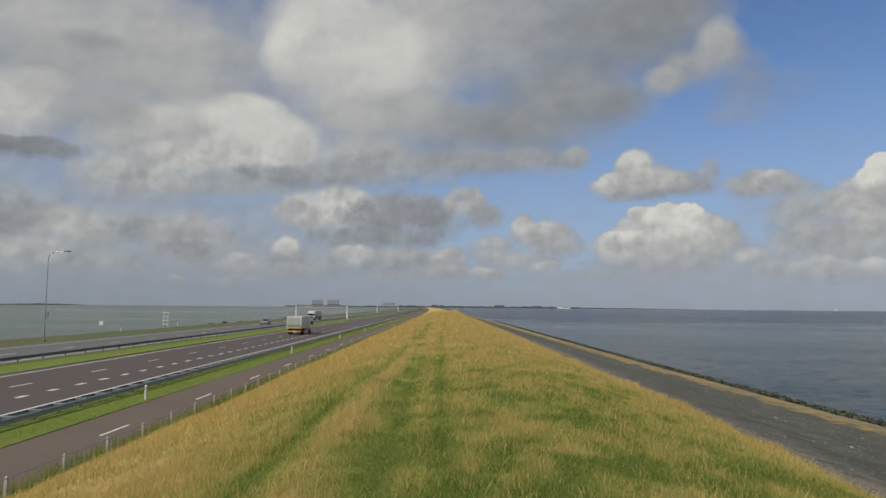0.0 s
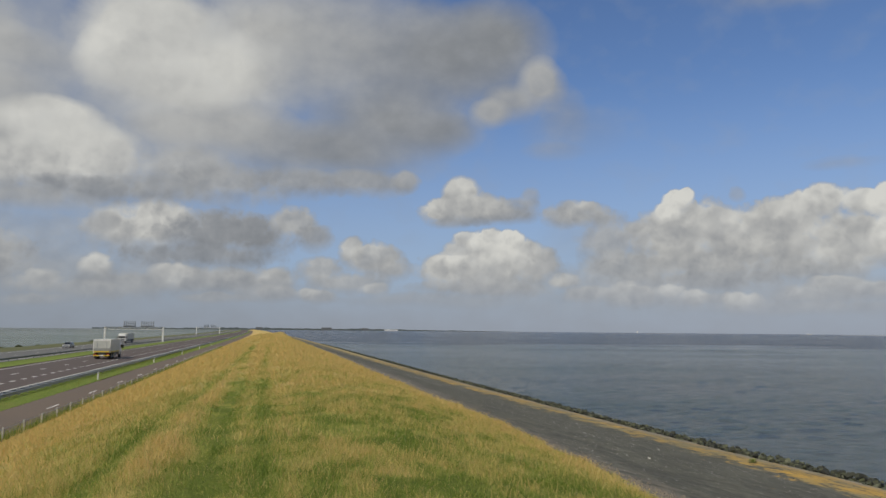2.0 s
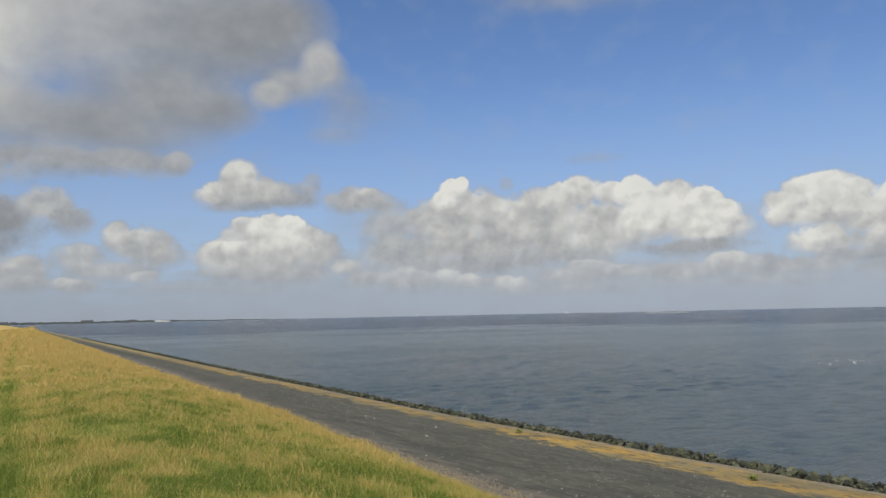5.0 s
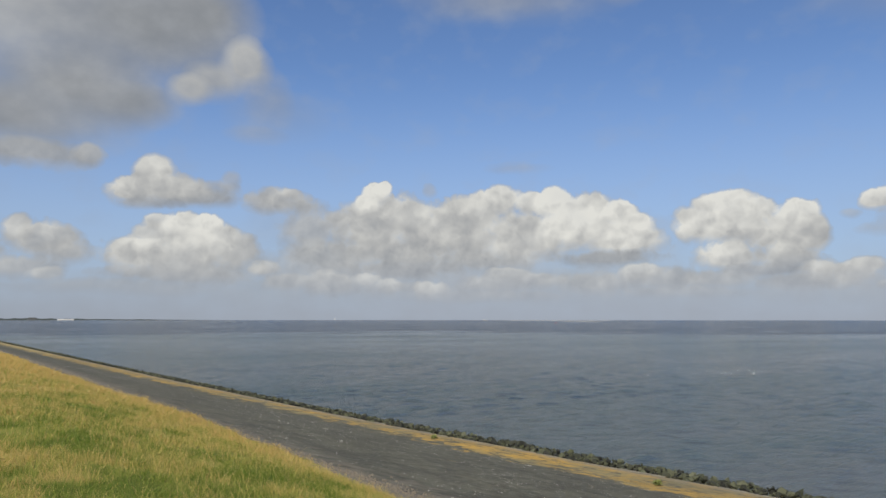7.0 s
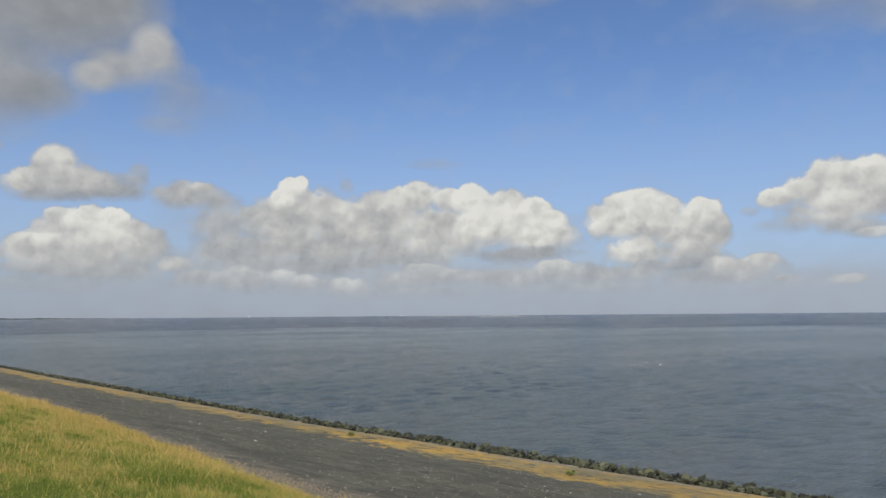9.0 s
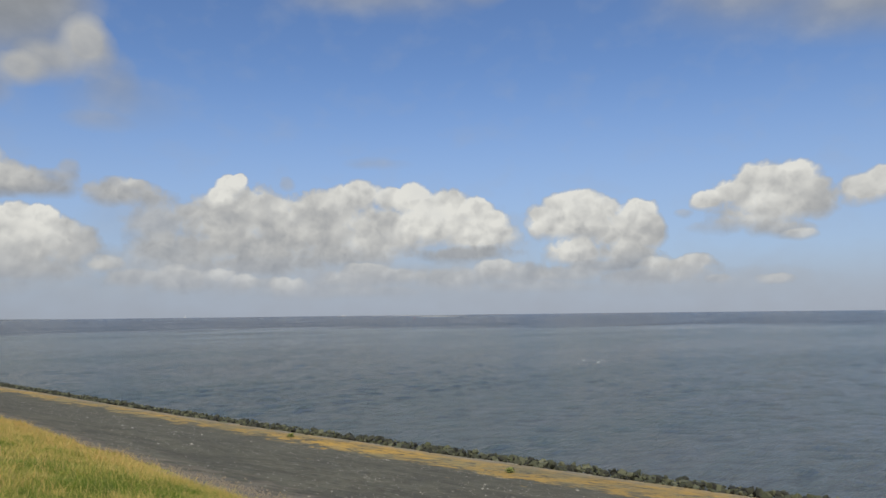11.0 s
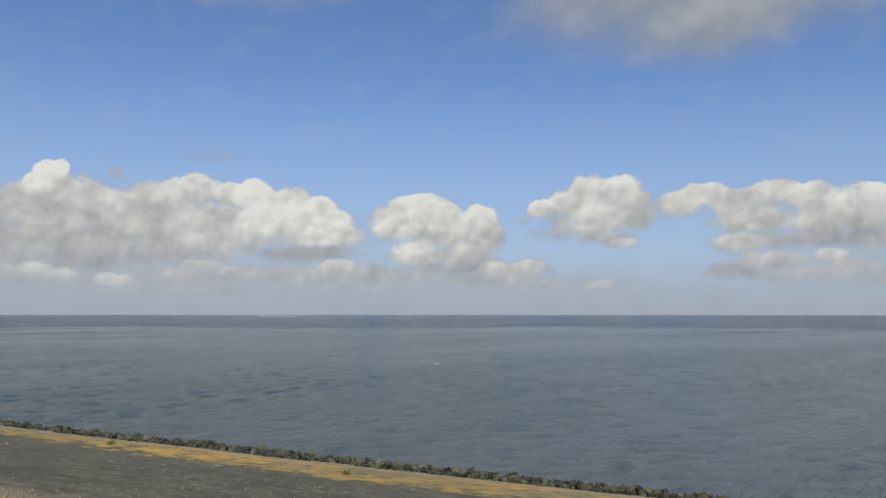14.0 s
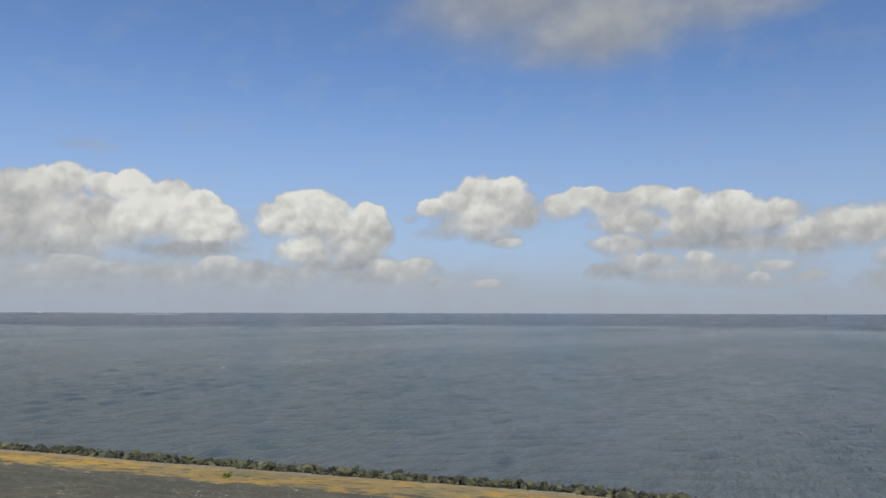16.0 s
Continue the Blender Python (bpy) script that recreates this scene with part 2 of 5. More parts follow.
# bank further out, lower part
heap(
    (87.9, 3.1, 7.8, 1.5, 0.64, 0.55, 1.0), (81.4, 4.9, 2.1, 0.9, 0.70, 0.90, 1.7), (81.0, 3.0, 2.1, 0.7, 0.56, 0.85, 1.5), (83.4, 3.7, 2.4, 0.8, 0.68, 0.90, 1.6),
    (87.2, 3.9, 1.1, 0.6, 0.78, 0.90, 1.8), (88.3, 3.0, 2.3, 0.7, 0.66, 0.85, 1.5), (91.2, 2.6, 0.9, 0.4, 0.82, 0.90, 1.8), (92.5, 3.3, 1.4, 0.5, 0.74, 0.90, 1.7),
    (89.7, 2.1, 4.3, 0.5, 0.62, 0.70, 1.4), (85.6, 2.6, 3.1, 0.6, 0.62, 0.80, 1.4), (94.5, 2.5, 1.6, 0.5, 0.70, 0.80, 1.5), (71.9, 2.1, 1.1, 0.4, 0.76, 0.85, 1.8))
# tail of the bank
heap(
    (97.9, 5.7, 3.4, 1.6, 0.70, 1.00, 1.8), (101.3, 3.4, 2.8, 1.2, 0.66, 0.95, 1.7), (99.5, 2.0, 2.6, 0.9, 0.58, 0.85, 1.4))
# veil
heap(
    (42.4, 24.2, 10.3, 2.1, 0.42, 0.50, 1.0), (40.6, 23.6, 5.1, 1.2, 0.50, 0.40, 1.0), (50.8, 24.0, 2.0, 1.1, 0.56, 0.40, 1.2), (23.3, 15.1, 3.9, 2.0, 0.40, 0.30, 1.0),
    (42.3, 11.5, 2.6, 0.4, 0.50, 0.22, 1.0))
# overhead
heap(
    (79.7, 22.2, 15.6, 3.6, 0.42, 0.85, 1.0), (79.6, 19.6, 6.2, 2.1, 0.42, 0.70, 1.0), (81.4, 21.3, 5.2, 1.9, 0.57, 0.75, 1.0), (71.4, 22.8, 6.1, 2.2, 0.44, 0.50, 1.0),
    (91.2, 21.6, 6.4, 1.5, 0.45, 0.60, 1.0), (41.4, 11.7, 1.9, 0.5, 0.52, 0.25, 1.0))

world = bpy.data.worlds.new("world")
world.use_nodes = True
world.cycles.sampling_method, world.cycles.sample_map_resolution = "MANUAL", 512
scene.world = world


class Tree:
    """Short-hand for node trees."""

    def __init__(self, tree):
        self.tree = tree

    def node(self, kind):
        return self.tree.nodes.new("ShaderNode" + kind)

    def attribute(self, name):
        n = self.node("Attribute")
        n.attribute_name = name
        return n.outputs["Fac"]

    def feed(self, socket, value):
        if hasattr(value, "is_output"):
            self.tree.links.new(value, socket)
        elif value is not None:
            socket.default_value = value

    def math(self, op, a, b=None, c=None, clamp=False):
        n = self.node("Math")
        n.operation, n.use_clamp = op, clamp
        for s, v in zip(n.inputs, (a, b, c)):
            self.feed(s, v)
        return n.outputs[0]

    def vmath(self, op, a, b=None, c=None):
        n = self.node("VectorMath")
        n.operation = op
        for s, v in zip(n.inputs, (a, b, c)):
            self.feed(s, v)
        return n.outputs["Value" if op in ("DOT_PRODUCT", "LENGTH") else "Vector"]

    def noise(self, vec, scale, detail=4.0, rough=0.55, distort=0.0, out=0):
        n = self.node("TexNoise")
        self.feed(n.inputs["Vector"], vec)
        for key, v in (("Scale", scale), ("Detail", detail), ("Roughness", rough), ("Distortion", distort)):
            self.feed(n.inputs[key], v)
        return n.outputs[out]

    def range(self, v, a, b, c=0.0, d=1.0, smooth=False):
        n = self.node("MapRange")
        n.interpolation_type = "SMOOTHSTEP" if smooth else "LINEAR"
        for s, w in zip(n.inputs, (v, a, b, c, d)):
            self.feed(s, w)
        return n.outputs[0]

    def ramp(self, fac, *stops):
        n = self.node("ValToRGB")
        self.feed(n.inputs[0], fac)
        e = n.color_ramp.elements
        while len(e) < len(stops):
            e.new(0.5)
        for el, (p, c) in zip(e, stops):
            el.position, el.color = p, (*c, 1)
        return n.outputs[0]

    def mix(self, fac, a, b, blend="MIX"):
        n = self.node("Mix")
        n.data_type, n.blend_type = "RGBA", blend
        self.feed(n.inputs[0], fac)
        for s, v in ((n.inputs[6], a), (n.inputs[7], b)):
            self.feed(s, (*v, 1) if isinstance(v, tuple) and len(v) == 3 else v)
        return n.outputs[2]


def heap_group(puffs):
    """One heap of cloud: puffs laid over each other, crisp above, frayed below, paler on the upper, sunward side."""
    g = bpy.data.node_groups.new("cloud_heap", "ShaderNodeTree")
    g.interface.new_socket("place", in_out="INPUT", socket_type="NodeSocketVector")
    for name in ("cover", "shade"):
        g.interface.new_socket(name, in_out="INPUT", socket_type="NodeSocketFloat")
        g.interface.new_socket(name, in_out="OUTPUT", socket_type="NodeSocketFloat")
    k = Tree(g)
    start = g.nodes.new("NodeGroupInput")
    q, cover, shade = start.outputs[0], start.outputs[1], start.outputs[2]
    for u, v, ru, rv, white, dense, hard in puffs:
        ru, rv = ru * 1.14, rv * 1.14
        lump = 0.5 if hard > 1.25 else 0.22
        e = k.vmath("MULTIPLY_ADD", q, (1 / ru, 1 / rv, lump), (-u / ru, -v / rv, 1.0))
        firm = k.math("MAXIMUM", k.vmath("DOT_PRODUCT", e, (0.0, 0.5 * hard, 0.85 * hard)), 0.45 * hard)
        w = k.math("MULTIPLY", k.math("SUBTRACT", 2.0, k.vmath("DOT_PRODUCT", e, e)), firm)
        w = k.math("MULTIPLY", k.math("MINIMUM", k.math("MAXIMUM", w, 0.0), 1.0), dense)
        rise = 0.13 if hard > 1.55 else 0.05
        s = k.vmath("DOT_PRODUCT", e, (-0.4 * rise, rise, white))
        shade = k.math("MULTIPLY_ADD", w, k.math("SUBTRACT", s, shade), shade)
        cover = k.math("MULTIPLY_ADD", w, k.math("SUBTRACT", 1.0, cover), cover)
    end = g.nodes.new("NodeGroupOutput")
    k.feed(end.inputs[0], cover)
    k.feed(end.inputs[1], shade)
    return g


def billow_group(name, ragged, sizes):
    """Rounded knobs at several sizes, with ragged noise over them, about -0.3 to 0.3."""
    g = bpy.data.node_groups.new(name, "ShaderNodeTree")
    g.interface.new_socket("place", in_out="INPUT", socket_type="NodeSocketVector")
    g.interface.new_socket("height", in_out="OUTPUT", socket_type="NodeSocketFloat")
    k = Tree(g)
    p = g.nodes.new("NodeGroupInput").outputs[0]
    shake = k.vmath("SUBTRACT", k.noise(p, 0.7, 2.0, 0.5, out=1), (0.5, 0.5, 0.5))
    p2 = k.vmath("MULTIPLY_ADD", shake, (1.3, 0.9, 0.0), p)
    total = k.math("MULTIPLY", k.math("SUBTRACT", k.noise(p, 1.1, 5.0, 0.6), 0.5), ragged)
    for scale, weight in sizes:
        n = k.node("TexVoronoi")
        n.feature, n.voronoi_dimensions = "SMOOTH_F1", "2D"
        k.feed(n.inputs["Vector"], p2)
        n.inputs["Scale"].default_value = scale
        n.inputs["Smoothness"].default_value = 0.6
        total = k.math("MULTIPLY_ADD", k.math("SUBTRACT", 0.40, n.outputs["Distance"]), weight, total)
    end = g.nodes.new("NodeGroupOutput")
    k.feed(end.inputs[0], total)
    return g


def build_sky():
    k = Tree(world.node_tree)
    out = world.node_tree.nodes["Background"]
    sky = k.node("TexSky")
    sky.sky_type, sky.sun_disc = "NISHITA", False
    sky.sun_elevation, sky.sun_rotation = radians(SUN_EL), radians(SUN_AZ)
    sky.air_density, sky.dust_density, sky.ozone_density = 1.0, 0.4, 3.0
    way = k.vmath("NORMALIZE", k.node("TexCoord").outputs["Generated"])
    sep = k.node("SeparateXYZ")
    k.feed(sep.inputs[0], way)
    x, y, z = sep.outputs
    az = k.math("MULTIPLY", k.math("ARCTAN2", x, y), 57.2958)
    el = k.math("MULTIPLY", k.math("ARCSINE", z), 57.2958)
    com = k.node("CombineXYZ")
    k.feed(com.inputs[0], az)
    k.feed(com.inputs[1], el)
    p = com.outputs[0]
    # billows: a broad swirl, then knobs that stand out from each puff and catch the light on their upper side
    swirl = k.vmath("SUBTRACT", k.noise(p, 0.16, 3.0, 0.55, out=1), (0.5, 0.5, 0.5))
    q = k.vmath("MULTIPLY_ADD", swirl, (1.8, 1.1, 0.0), p)
    edges = billow_group("ragged_edges", 0.6, ((0.42, 0.5), (1.0, 0.34), (2.3, 0.20)))
    bulges = billow_group("bulges", 0.22, ((0.40, 0.5), (0.85, 0.42)))

    def billow(shape, place):
        n = k.node("Group")
        n.node_tree = shape
        k.feed(n.inputs[0], place)
        return n.outputs[0]

    knob = billow(edges, p)
    bulge = billow(bulges, p)
    lit = billow(bulges, k.vmath("ADD", p, (-0.3, 0.42, 0.0)))
    soft = k.range(el, 9.5, 14.0, 1.0, 0.22, smooth=True)
    relief = k.math("MULTIPLY", k.math("SUBTRACT", bulge, lit), soft)
    bill = k.noise(k.vmath("MULTIPLY", p, (0.8, 1.1, 1.0)), 0.42, 4.0, 0.5)
    q = k.vmath("MULTIPLY_ADD", k.math("MULTIPLY", knob, soft), (0.0, 0.0, -1.0), q)
    cover, shade = 0.0, 0.5
    for puffs in CLOUDS:
        n = k.node("Group")
        n.node_tree = heap_group(puffs)
        for socket, value in zip(n.inputs, (q, cover, shade)):
            k.feed(socket, value)
        cover, shade = n.outputs[0], n.outputs[1]
    # the rest of the sky, with the same sort of cloud
    away = k.math("ADD", k.range(az, -40, -50, smooth=True), k.range(az, 102, 112, smooth=True), clamp=True)
    away = k.math("MAXIMUM", away, k.range(el, 27, 36, smooth=True))
    other = k.range(k.noise(way, 3.2, 6.0, 0.55), 0.42, 0.55, smooth=True)
    other = k.math("MULTIPLY", other, away)
    crisp = k.range(shade, 0.48, 0.74, 0.22, 1.0)
    shade = k.math("MULTIPLY_ADD", k.math("MULTIPLY", relief, crisp), 0.34, shade)
    shade = k.math("MULTIPLY_ADD", k.math("MULTIPLY", k.math("MULTIPLY", bulge, soft), crisp), 0.16, shade)
    shade = k.math("MULTIPLY_ADD", k.math("SUBTRACT", bill, 0.5), 0.30, shade)
    shade = k.mix(away, shade, k.range(bill, 0.3, 0.7, 0.4, 0.9))
    cover = k.math("MULTIPLY_ADD", k.math("MULTIPLY", cover, k.math("SUBTRACT", 1.0, cover)), k.math("MULTIPLY", k.math("SUBTRACT", bill, 0.5), 1.2), cover, clamp=True)
    cover = k.math("MAXIMUM", cover, other)
    tone = k.ramp(shade, (0.25, (0.200, 0.218, 0.242)), (0.45, (0.305, 0.320, 0.340)), (0.65, (0.455, 0.460, 0.455)), (1.0, (0.74, 0.735, 0.69)))
    # clear air whitens towards the horizon
    clear = k.mix(1.0, sky.outputs[0], tuple(0.096 * c for c in SKY_TINT), "MULTIPLY")
    haze = k.range(el, 0.0, 20.0, 0.75, 0.0, smooth=True)
    clear = k.mix(haze, clear, (0.34, 0.42, 0.58))
    both = k.mix(cover, clear, tone)
    veil = k.math("MULTIPLY_ADD", k.math("SUBTRACT", bill, 0.5), 0.6, k.range(el, -0.5, 5.4, 0.86, 0.0, smooth=True), clamp=True)
    murk = k.mix(k.range(az, -30.0, 35.0), (0.275, 0.305, 0.345), (0.352, 0.388, 0.450))
    both = k.mix(veil, both, murk)
    k.feed(out.inputs[0], both)
    out.inputs[1].default_value = 1.0


SKY_TINT = (0.9, 1.0, 1.2)
build_sky()

# ---- materials ----


def material(name):
    m = bpy.data.materials.new(name)
    m.use_nodes = True
    k = Tree(m.node_tree)
    k.b = m.node_tree.nodes["Principled BSDF"]
    k.out = m.node_tree.nodes["Material Output"]
    k.pos = k.node("TexCoord").outputs["Object"]
    return m, k


def bump(k, height, strength=0.5, distance=0.02, normal=None):
    n = k.node("Bump")
    n.inputs["Strength"].default_value, n.inputs["Distance"].default_value = strength, distance
    k.feed(n.inputs["Height"], height)
    k.feed(n.inputs["Normal"], normal)
    k.feed(k.b.inputs["Normal"], n.outputs[0])
    return n.outputs[0]


def surface(name, dark, light, scale, rough=0.8, metal=0.0, relief=0.3, depth=0.01, detail=6.0, coarse=0.15):
    """A material with grain at one scale and stains at another."""
    m, k = material(name)
    grain = k.noise(k.pos, scale, detail, 0.6)
    stain = k.noise(k.pos, scale * coarse, 4.0, 0.6)
    f = k.math("ADD", k.math("MULTIPLY", grain, 0.5), k.math("MULTIPLY", stain, 0.5))
    k.feed(k.b.inputs["Base Color"], k.mix(k.range(f, 0.3, 0.7), dark, light))
    k.feed(k.b.inputs["Roughness"], k.range(stain, 0.3, 0.7, rough - 0.08, min(1.0, rough + 0.08)))
    k.b.inputs["Metallic"].default_value = metal
    bump(k, grain, relief, depth)
    return m


def grass_colour(k, hue):
    dry = k.attribute("dry")
    spread = k.math("MULTIPLY_ADD", k.math("SUBTRACT", hue, 0.5), 0.8, dry)
    return k.ramp(spread, (0.0, (0.120, 0.200, 0.026)), (0.33, (0.315, 0.360, 0.072)), (0.6, (0.51, 0.450, 0.140)), (0.95, (0.665, 0.485, 0.190)))


def blade_material():
    m, k = material("grass_blades")
    hue = k.node("NewGeometry").outputs["Random Per Island"]
    col = grass_colour(k, hue)
    k.feed(k.b.inputs["Base Color"], col)
    k.b.inputs["Roughness"].default_value = 0.55
    k.b.inputs["Specular IOR Level"].default_value = 0.25
    thin = k.node("BsdfTranslucent")
    k.feed(thin.inputs[0], col)
    mixed = k.node("MixShader")
    mixed.inputs[0].default_value = 0.4
    k.tree.links.new(k.b.outputs[0], mixed.inputs[1])
    k.tree.links.new(thin.outputs[0], mixed.inputs[2])
    k.tree.links.new(mixed.outputs[0], k.out.inputs[0])
    return m


def turf_material():
    m, k = material("turf")
    fine = k.noise(k.pos, 14.0, 6.0, 0.65)
    col = grass_colour(k, fine)
    # Brown flecks darken the turf in place of shade between blades
    col = k.mix(k.range(k.noise(k.pos, 45.0, 4.0, 0.6), 0.3, 0.7, 0.5, 0.1), col, (0.19, 0.155, 0.055))
    k.feed(k.b.inputs["Base Color"], col)
    k.b.inputs["Roughness"].default_value = 0.95
    k.b.inputs["Specular IOR Level"].default_value = 0.1
    bump(k, k.noise(k.pos, 9.0, 8.0, 0.7), 0.9, 0.12)
    return m


def verge_material(name, a, b):
    m, k = material(name)
    fine = k.noise(k.pos, 3.0, 8.0, 0.7)
    col = k.mix(k.range(fine, 0.35, 0.65), a, b)
    col = k.mix(k.range(k.noise(k.pos, 0.18, 4.0, 0.6), 0.5, 0.75, 0.0, 0.4), col, (0.20, 0.19, 0.045))
    k.feed(k.b.inputs["Base Color"], col)
    k.b.inputs["Roughness"].default_value = 0.95
    bump(k, fine, 0.9, 0.12)
    return m


def apron_material():
    """Old dike asphalt: dark, worn, with shell grit; ochre lichen low down near the stones."""
    m, k = material("dike_asphalt")
    xyz = k.node("SeparateXYZ")
    k.feed(xyz.inputs[0], k.pos)
    long = k.vmath("MULTIPLY", k.pos, (1.0, 0.7, 1.0))
    grain = k.noise(k.pos, 16.0, 6.0, 0.7)
    stain = k.noise(long, 0.7, 8.0, 0.72)
    blot = k.noise(long, 4.0, 7.0, 0.72)
    tint = k.noise(long, 1.6, 6.0, 0.7, 1.0)
    col = k.mix(k.range(stain, 0.42, 0.58), (0.062, 0.060, 0.046), (0.138, 0.136, 0.104))
    col = k.mix(k.range(tint, 0.44, 0.56, 0.0, 0.55), col, k.mix(k.range(blot, 0.4, 0.6), (0.088, 0.068, 0.052), (0.112, 0.124, 0.088)))
    col = k.mix(k.range(blot, 0.36, 0.48, 0.6, 0.0), col, (0.040, 0.039, 0.030))
    col = k.mix(k.range(grain, 0.50, 0.68, 0.0, 0.6), col, (0.205, 0.205, 0.155))
    scuff = k.math("MULTIPLY", k.range(blot, 0.55, 0.66), k.range(k.noise(k.pos, 0.16, 3.0), 0.40, 0.58))
    col = k.mix(k.math("MULTIPLY", scuff, 0.5), col, (0.27, 0.275, 0.235))
    shells = k.range(k.noise(k.vmath("MULTIPLY", k.pos, (1.0, 0.6, 1.0)), 5.5, 3.0, 0.55), 0.69, 0.73)
    col = k.mix(k.math("MULTIPLY", shells, 0.75), col, (0.58, 0.57, 0.50))
    # lichen field follows the lower edge in ragged tongues
    low = k.attribute("down")
    tongue = k.noise(k.vmath("MULTIPLY", k.pos, (0.75, 0.42, 0.6)), 1.0, 8.0, 0.72)
    edge = k.math("MULTIPLY_ADD", k.math("SUBTRACT", tongue, 0.5), 2.6, low)
    band = k.math("MULTIPLY", k.range(edge, 0.62, 0.74), k.range(edge, 1.75, 1.45))
    gaps = k.range(k.noise(k.vmath("MULTIPLY", k.pos, (1.7, 0.8, 1.0)), 1.0, 8.0, 0.74), 0.61, 0.51)
    band = k.math("MULTIPLY", band, k.math("MULTIPLY", gaps, k.math("MULTIPLY", k.range(grain, 0.25, 0.5, 0.55, 1.0), k.range(blot, 0.36, 0.5, 0.55, 1.0))))
    ochre = k.mix(k.range(k.noise(k.pos, 0.33, 8.0, 0.72), 0.42, 0.58), (0.30, 0.250, 0.120), (0.57, 0.355, 0.070))
    thick = k.range(k.noise(k.vmath("MULTIPLY", k.pos, (0.25, 0.11, 1.0)), 1.0, 4.0, 0.6), 0.36, 0.54, 0.6, 0.95)
    col = k.mix(k.math("MULTIPLY", band, thick), col, ochre)
    pale = k.math("MULTIPLY", k.range(low, 1.0, 1.18), k.range(tongue, 0.35, 0.6, 0.15, 0.65))
    col = k.mix(pale, col, (0.29, 0.265, 0.22))
    # crumbled upper edge, with soil and shells
    top = k.range(k.math("MULTIPLY_ADD", k.math("SUBTRACT", k.noise(k.pos, 1.6, 5.0, 0.6), 0.5), 0.22, low), 0.035, -0.02)
    col = k.mix(k.math("MULTIPLY", top, 0.7), col, (0.24, 0.21, 0.165))
    # further along the slope is older, pale and overgrown
    along = k.math("MULTIPLY_ADD", k.math("SUBTRACT", tongue, 0.5), 120.0, xyz.outputs[1])
    old = k.math("MULTIPLY", k.range(along, 170.0, 230.0, smooth=True), k.range(low, 0.85, 1.0, 0.15, 0.55))
    col = k.mix(old, col, k.mix(stain, (0.30, 0.27, 0.13), (0.42, 0.37, 0.20)))
    k.feed(k.b.inputs["Base Color"], col)
    k.feed(k.b.inputs["Roughness"], k.range(stain, 0.3, 0.7, 0.78, 0.95))
    k.b.inputs["Specular IOR Level"].default_value = 0.3
    bump(k, k.math("ADD", grain, k.math("MULTIPLY", stain, 3.0)), 0.7, 0.03)
    return m


def water_material(name, near, far, far_from, choppy, gloss):
    m, k = material(name)
    turn = k.node("VectorRotate")
    turn.rotation_type = "Z_AXIS"
    k.feed(turn.inputs["Vector"], k.pos)
    turn.inputs["Angle"].default_value = radians(5)
    p = turn.outputs[0]
    swell = k.noise(k.vmath("MULTIPLY", p, (0.17, 0.38, 1.0)), 1.0, 3.0, 0.5, 0.5)
    chop = k.noise(k.vmath("MULTIPLY", p, (0.75, 2.2, 1.0)), 1.0, 4.0, 0.6, 0.3)
    gust = k.noise(k.vmath("MULTIPLY", p, (0.006, 0.016, 1.0)), 1.0, 4.0, 0.6)
    roll = k.noise(k.vmath("MULTIPLY", p, (0.06, 0.13, 1.0)), 1.0, 3.0, 0.6, 0.4)
    heave = k.noise(k.vmath("MULTIPLY", p, (0.02, 0.045, 1.0)), 1.0, 3.0, 0.6)
    high = k.math("MULTIPLY_ADD", swell, 0.75, k.math("MULTIPLY", chop, k.range(gust, 0.3, 0.7, 0.5, 0.95)))
    high = k.math("MULTIPLY_ADD", roll, 0.7, k.math("MULTIPLY_ADD", heave, 0.8, high))
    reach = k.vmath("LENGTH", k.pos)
    # Distance darkens and blues the water colour, imitating weaker sky reflection off far waves
    extent = k.range(k.math("MULTIPLY_ADD", k.math("SUBTRACT", gust, 0.5), far_from * 0.9, reach), far_from * 0.8, far_from * 1.25, smooth=True)
    col = k.mix(extent, k.mix(k.range(k.math("ADD", k.math("MULTIPLY", gust, 0.6), k.math("MULTIPLY", roll, 0.4)), 0.38, 0.62), near, tuple(c * m for c, m in zip(near, (0.74, 0.90, 0.88)))), far)
    k.feed(k.b.inputs["Base Color"], col)
    k.feed(k.b.inputs["Roughness"], k.range(gust, 0.3, 0.7, 0.10, 0.20))
    k.b.inputs["IOR"].default_value = 1.33
    # gloss also falls with distance, so far water mirrors less pale sky
    k.feed(k.b.inputs["Specular IOR Level"], k.math("MULTIPLY_ADD", extent, -0.75 * gloss, gloss))
    bump(k, high, choppy, 1.0)
    return m


TURF = turf_material()
BLADES = blade_material()
APRON = apron_material()
# the second colour carries the duller reflection of far water
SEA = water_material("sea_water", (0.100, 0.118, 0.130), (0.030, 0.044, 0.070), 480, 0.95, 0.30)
LAKE = water_material("lake_water", (0.086, 0.110, 0.070), (0.074, 0.095, 0.062), 1500, 0.3, 0.06)
MOTORWAY = surface("motorway_asphalt", (0.075, 0.058, 0.051), (0.112, 0.088, 0.078), 5.0, 0.85, coarse=0.05)
FAR_ROAD = surface("grey_asphalt", (0.10, 0.10, 0.096), (0.16, 0.16, 0.152), 5.0, 0.8, coarse=0.05)
CYCLEWAY = surface("red_grey_asphalt", (0.120, 0.093, 0.070), (0.165, 0.128, 0.098), 6.0, 0.9, coarse=0.05)
VERGE = verge_material("verge_grass", (0.105, 0.165, 0.015), (0.20, 0.26, 0.030))
ROUGH_VERGE = verge_material("rough_grass", (0.072, 0.088, 0.030), (0.135, 0.140, 0.055))
PAINT = surface("road_paint", (0.62, 0.61, 0.58), (0.80, 0.79, 0.76), 8.0, 0.7)
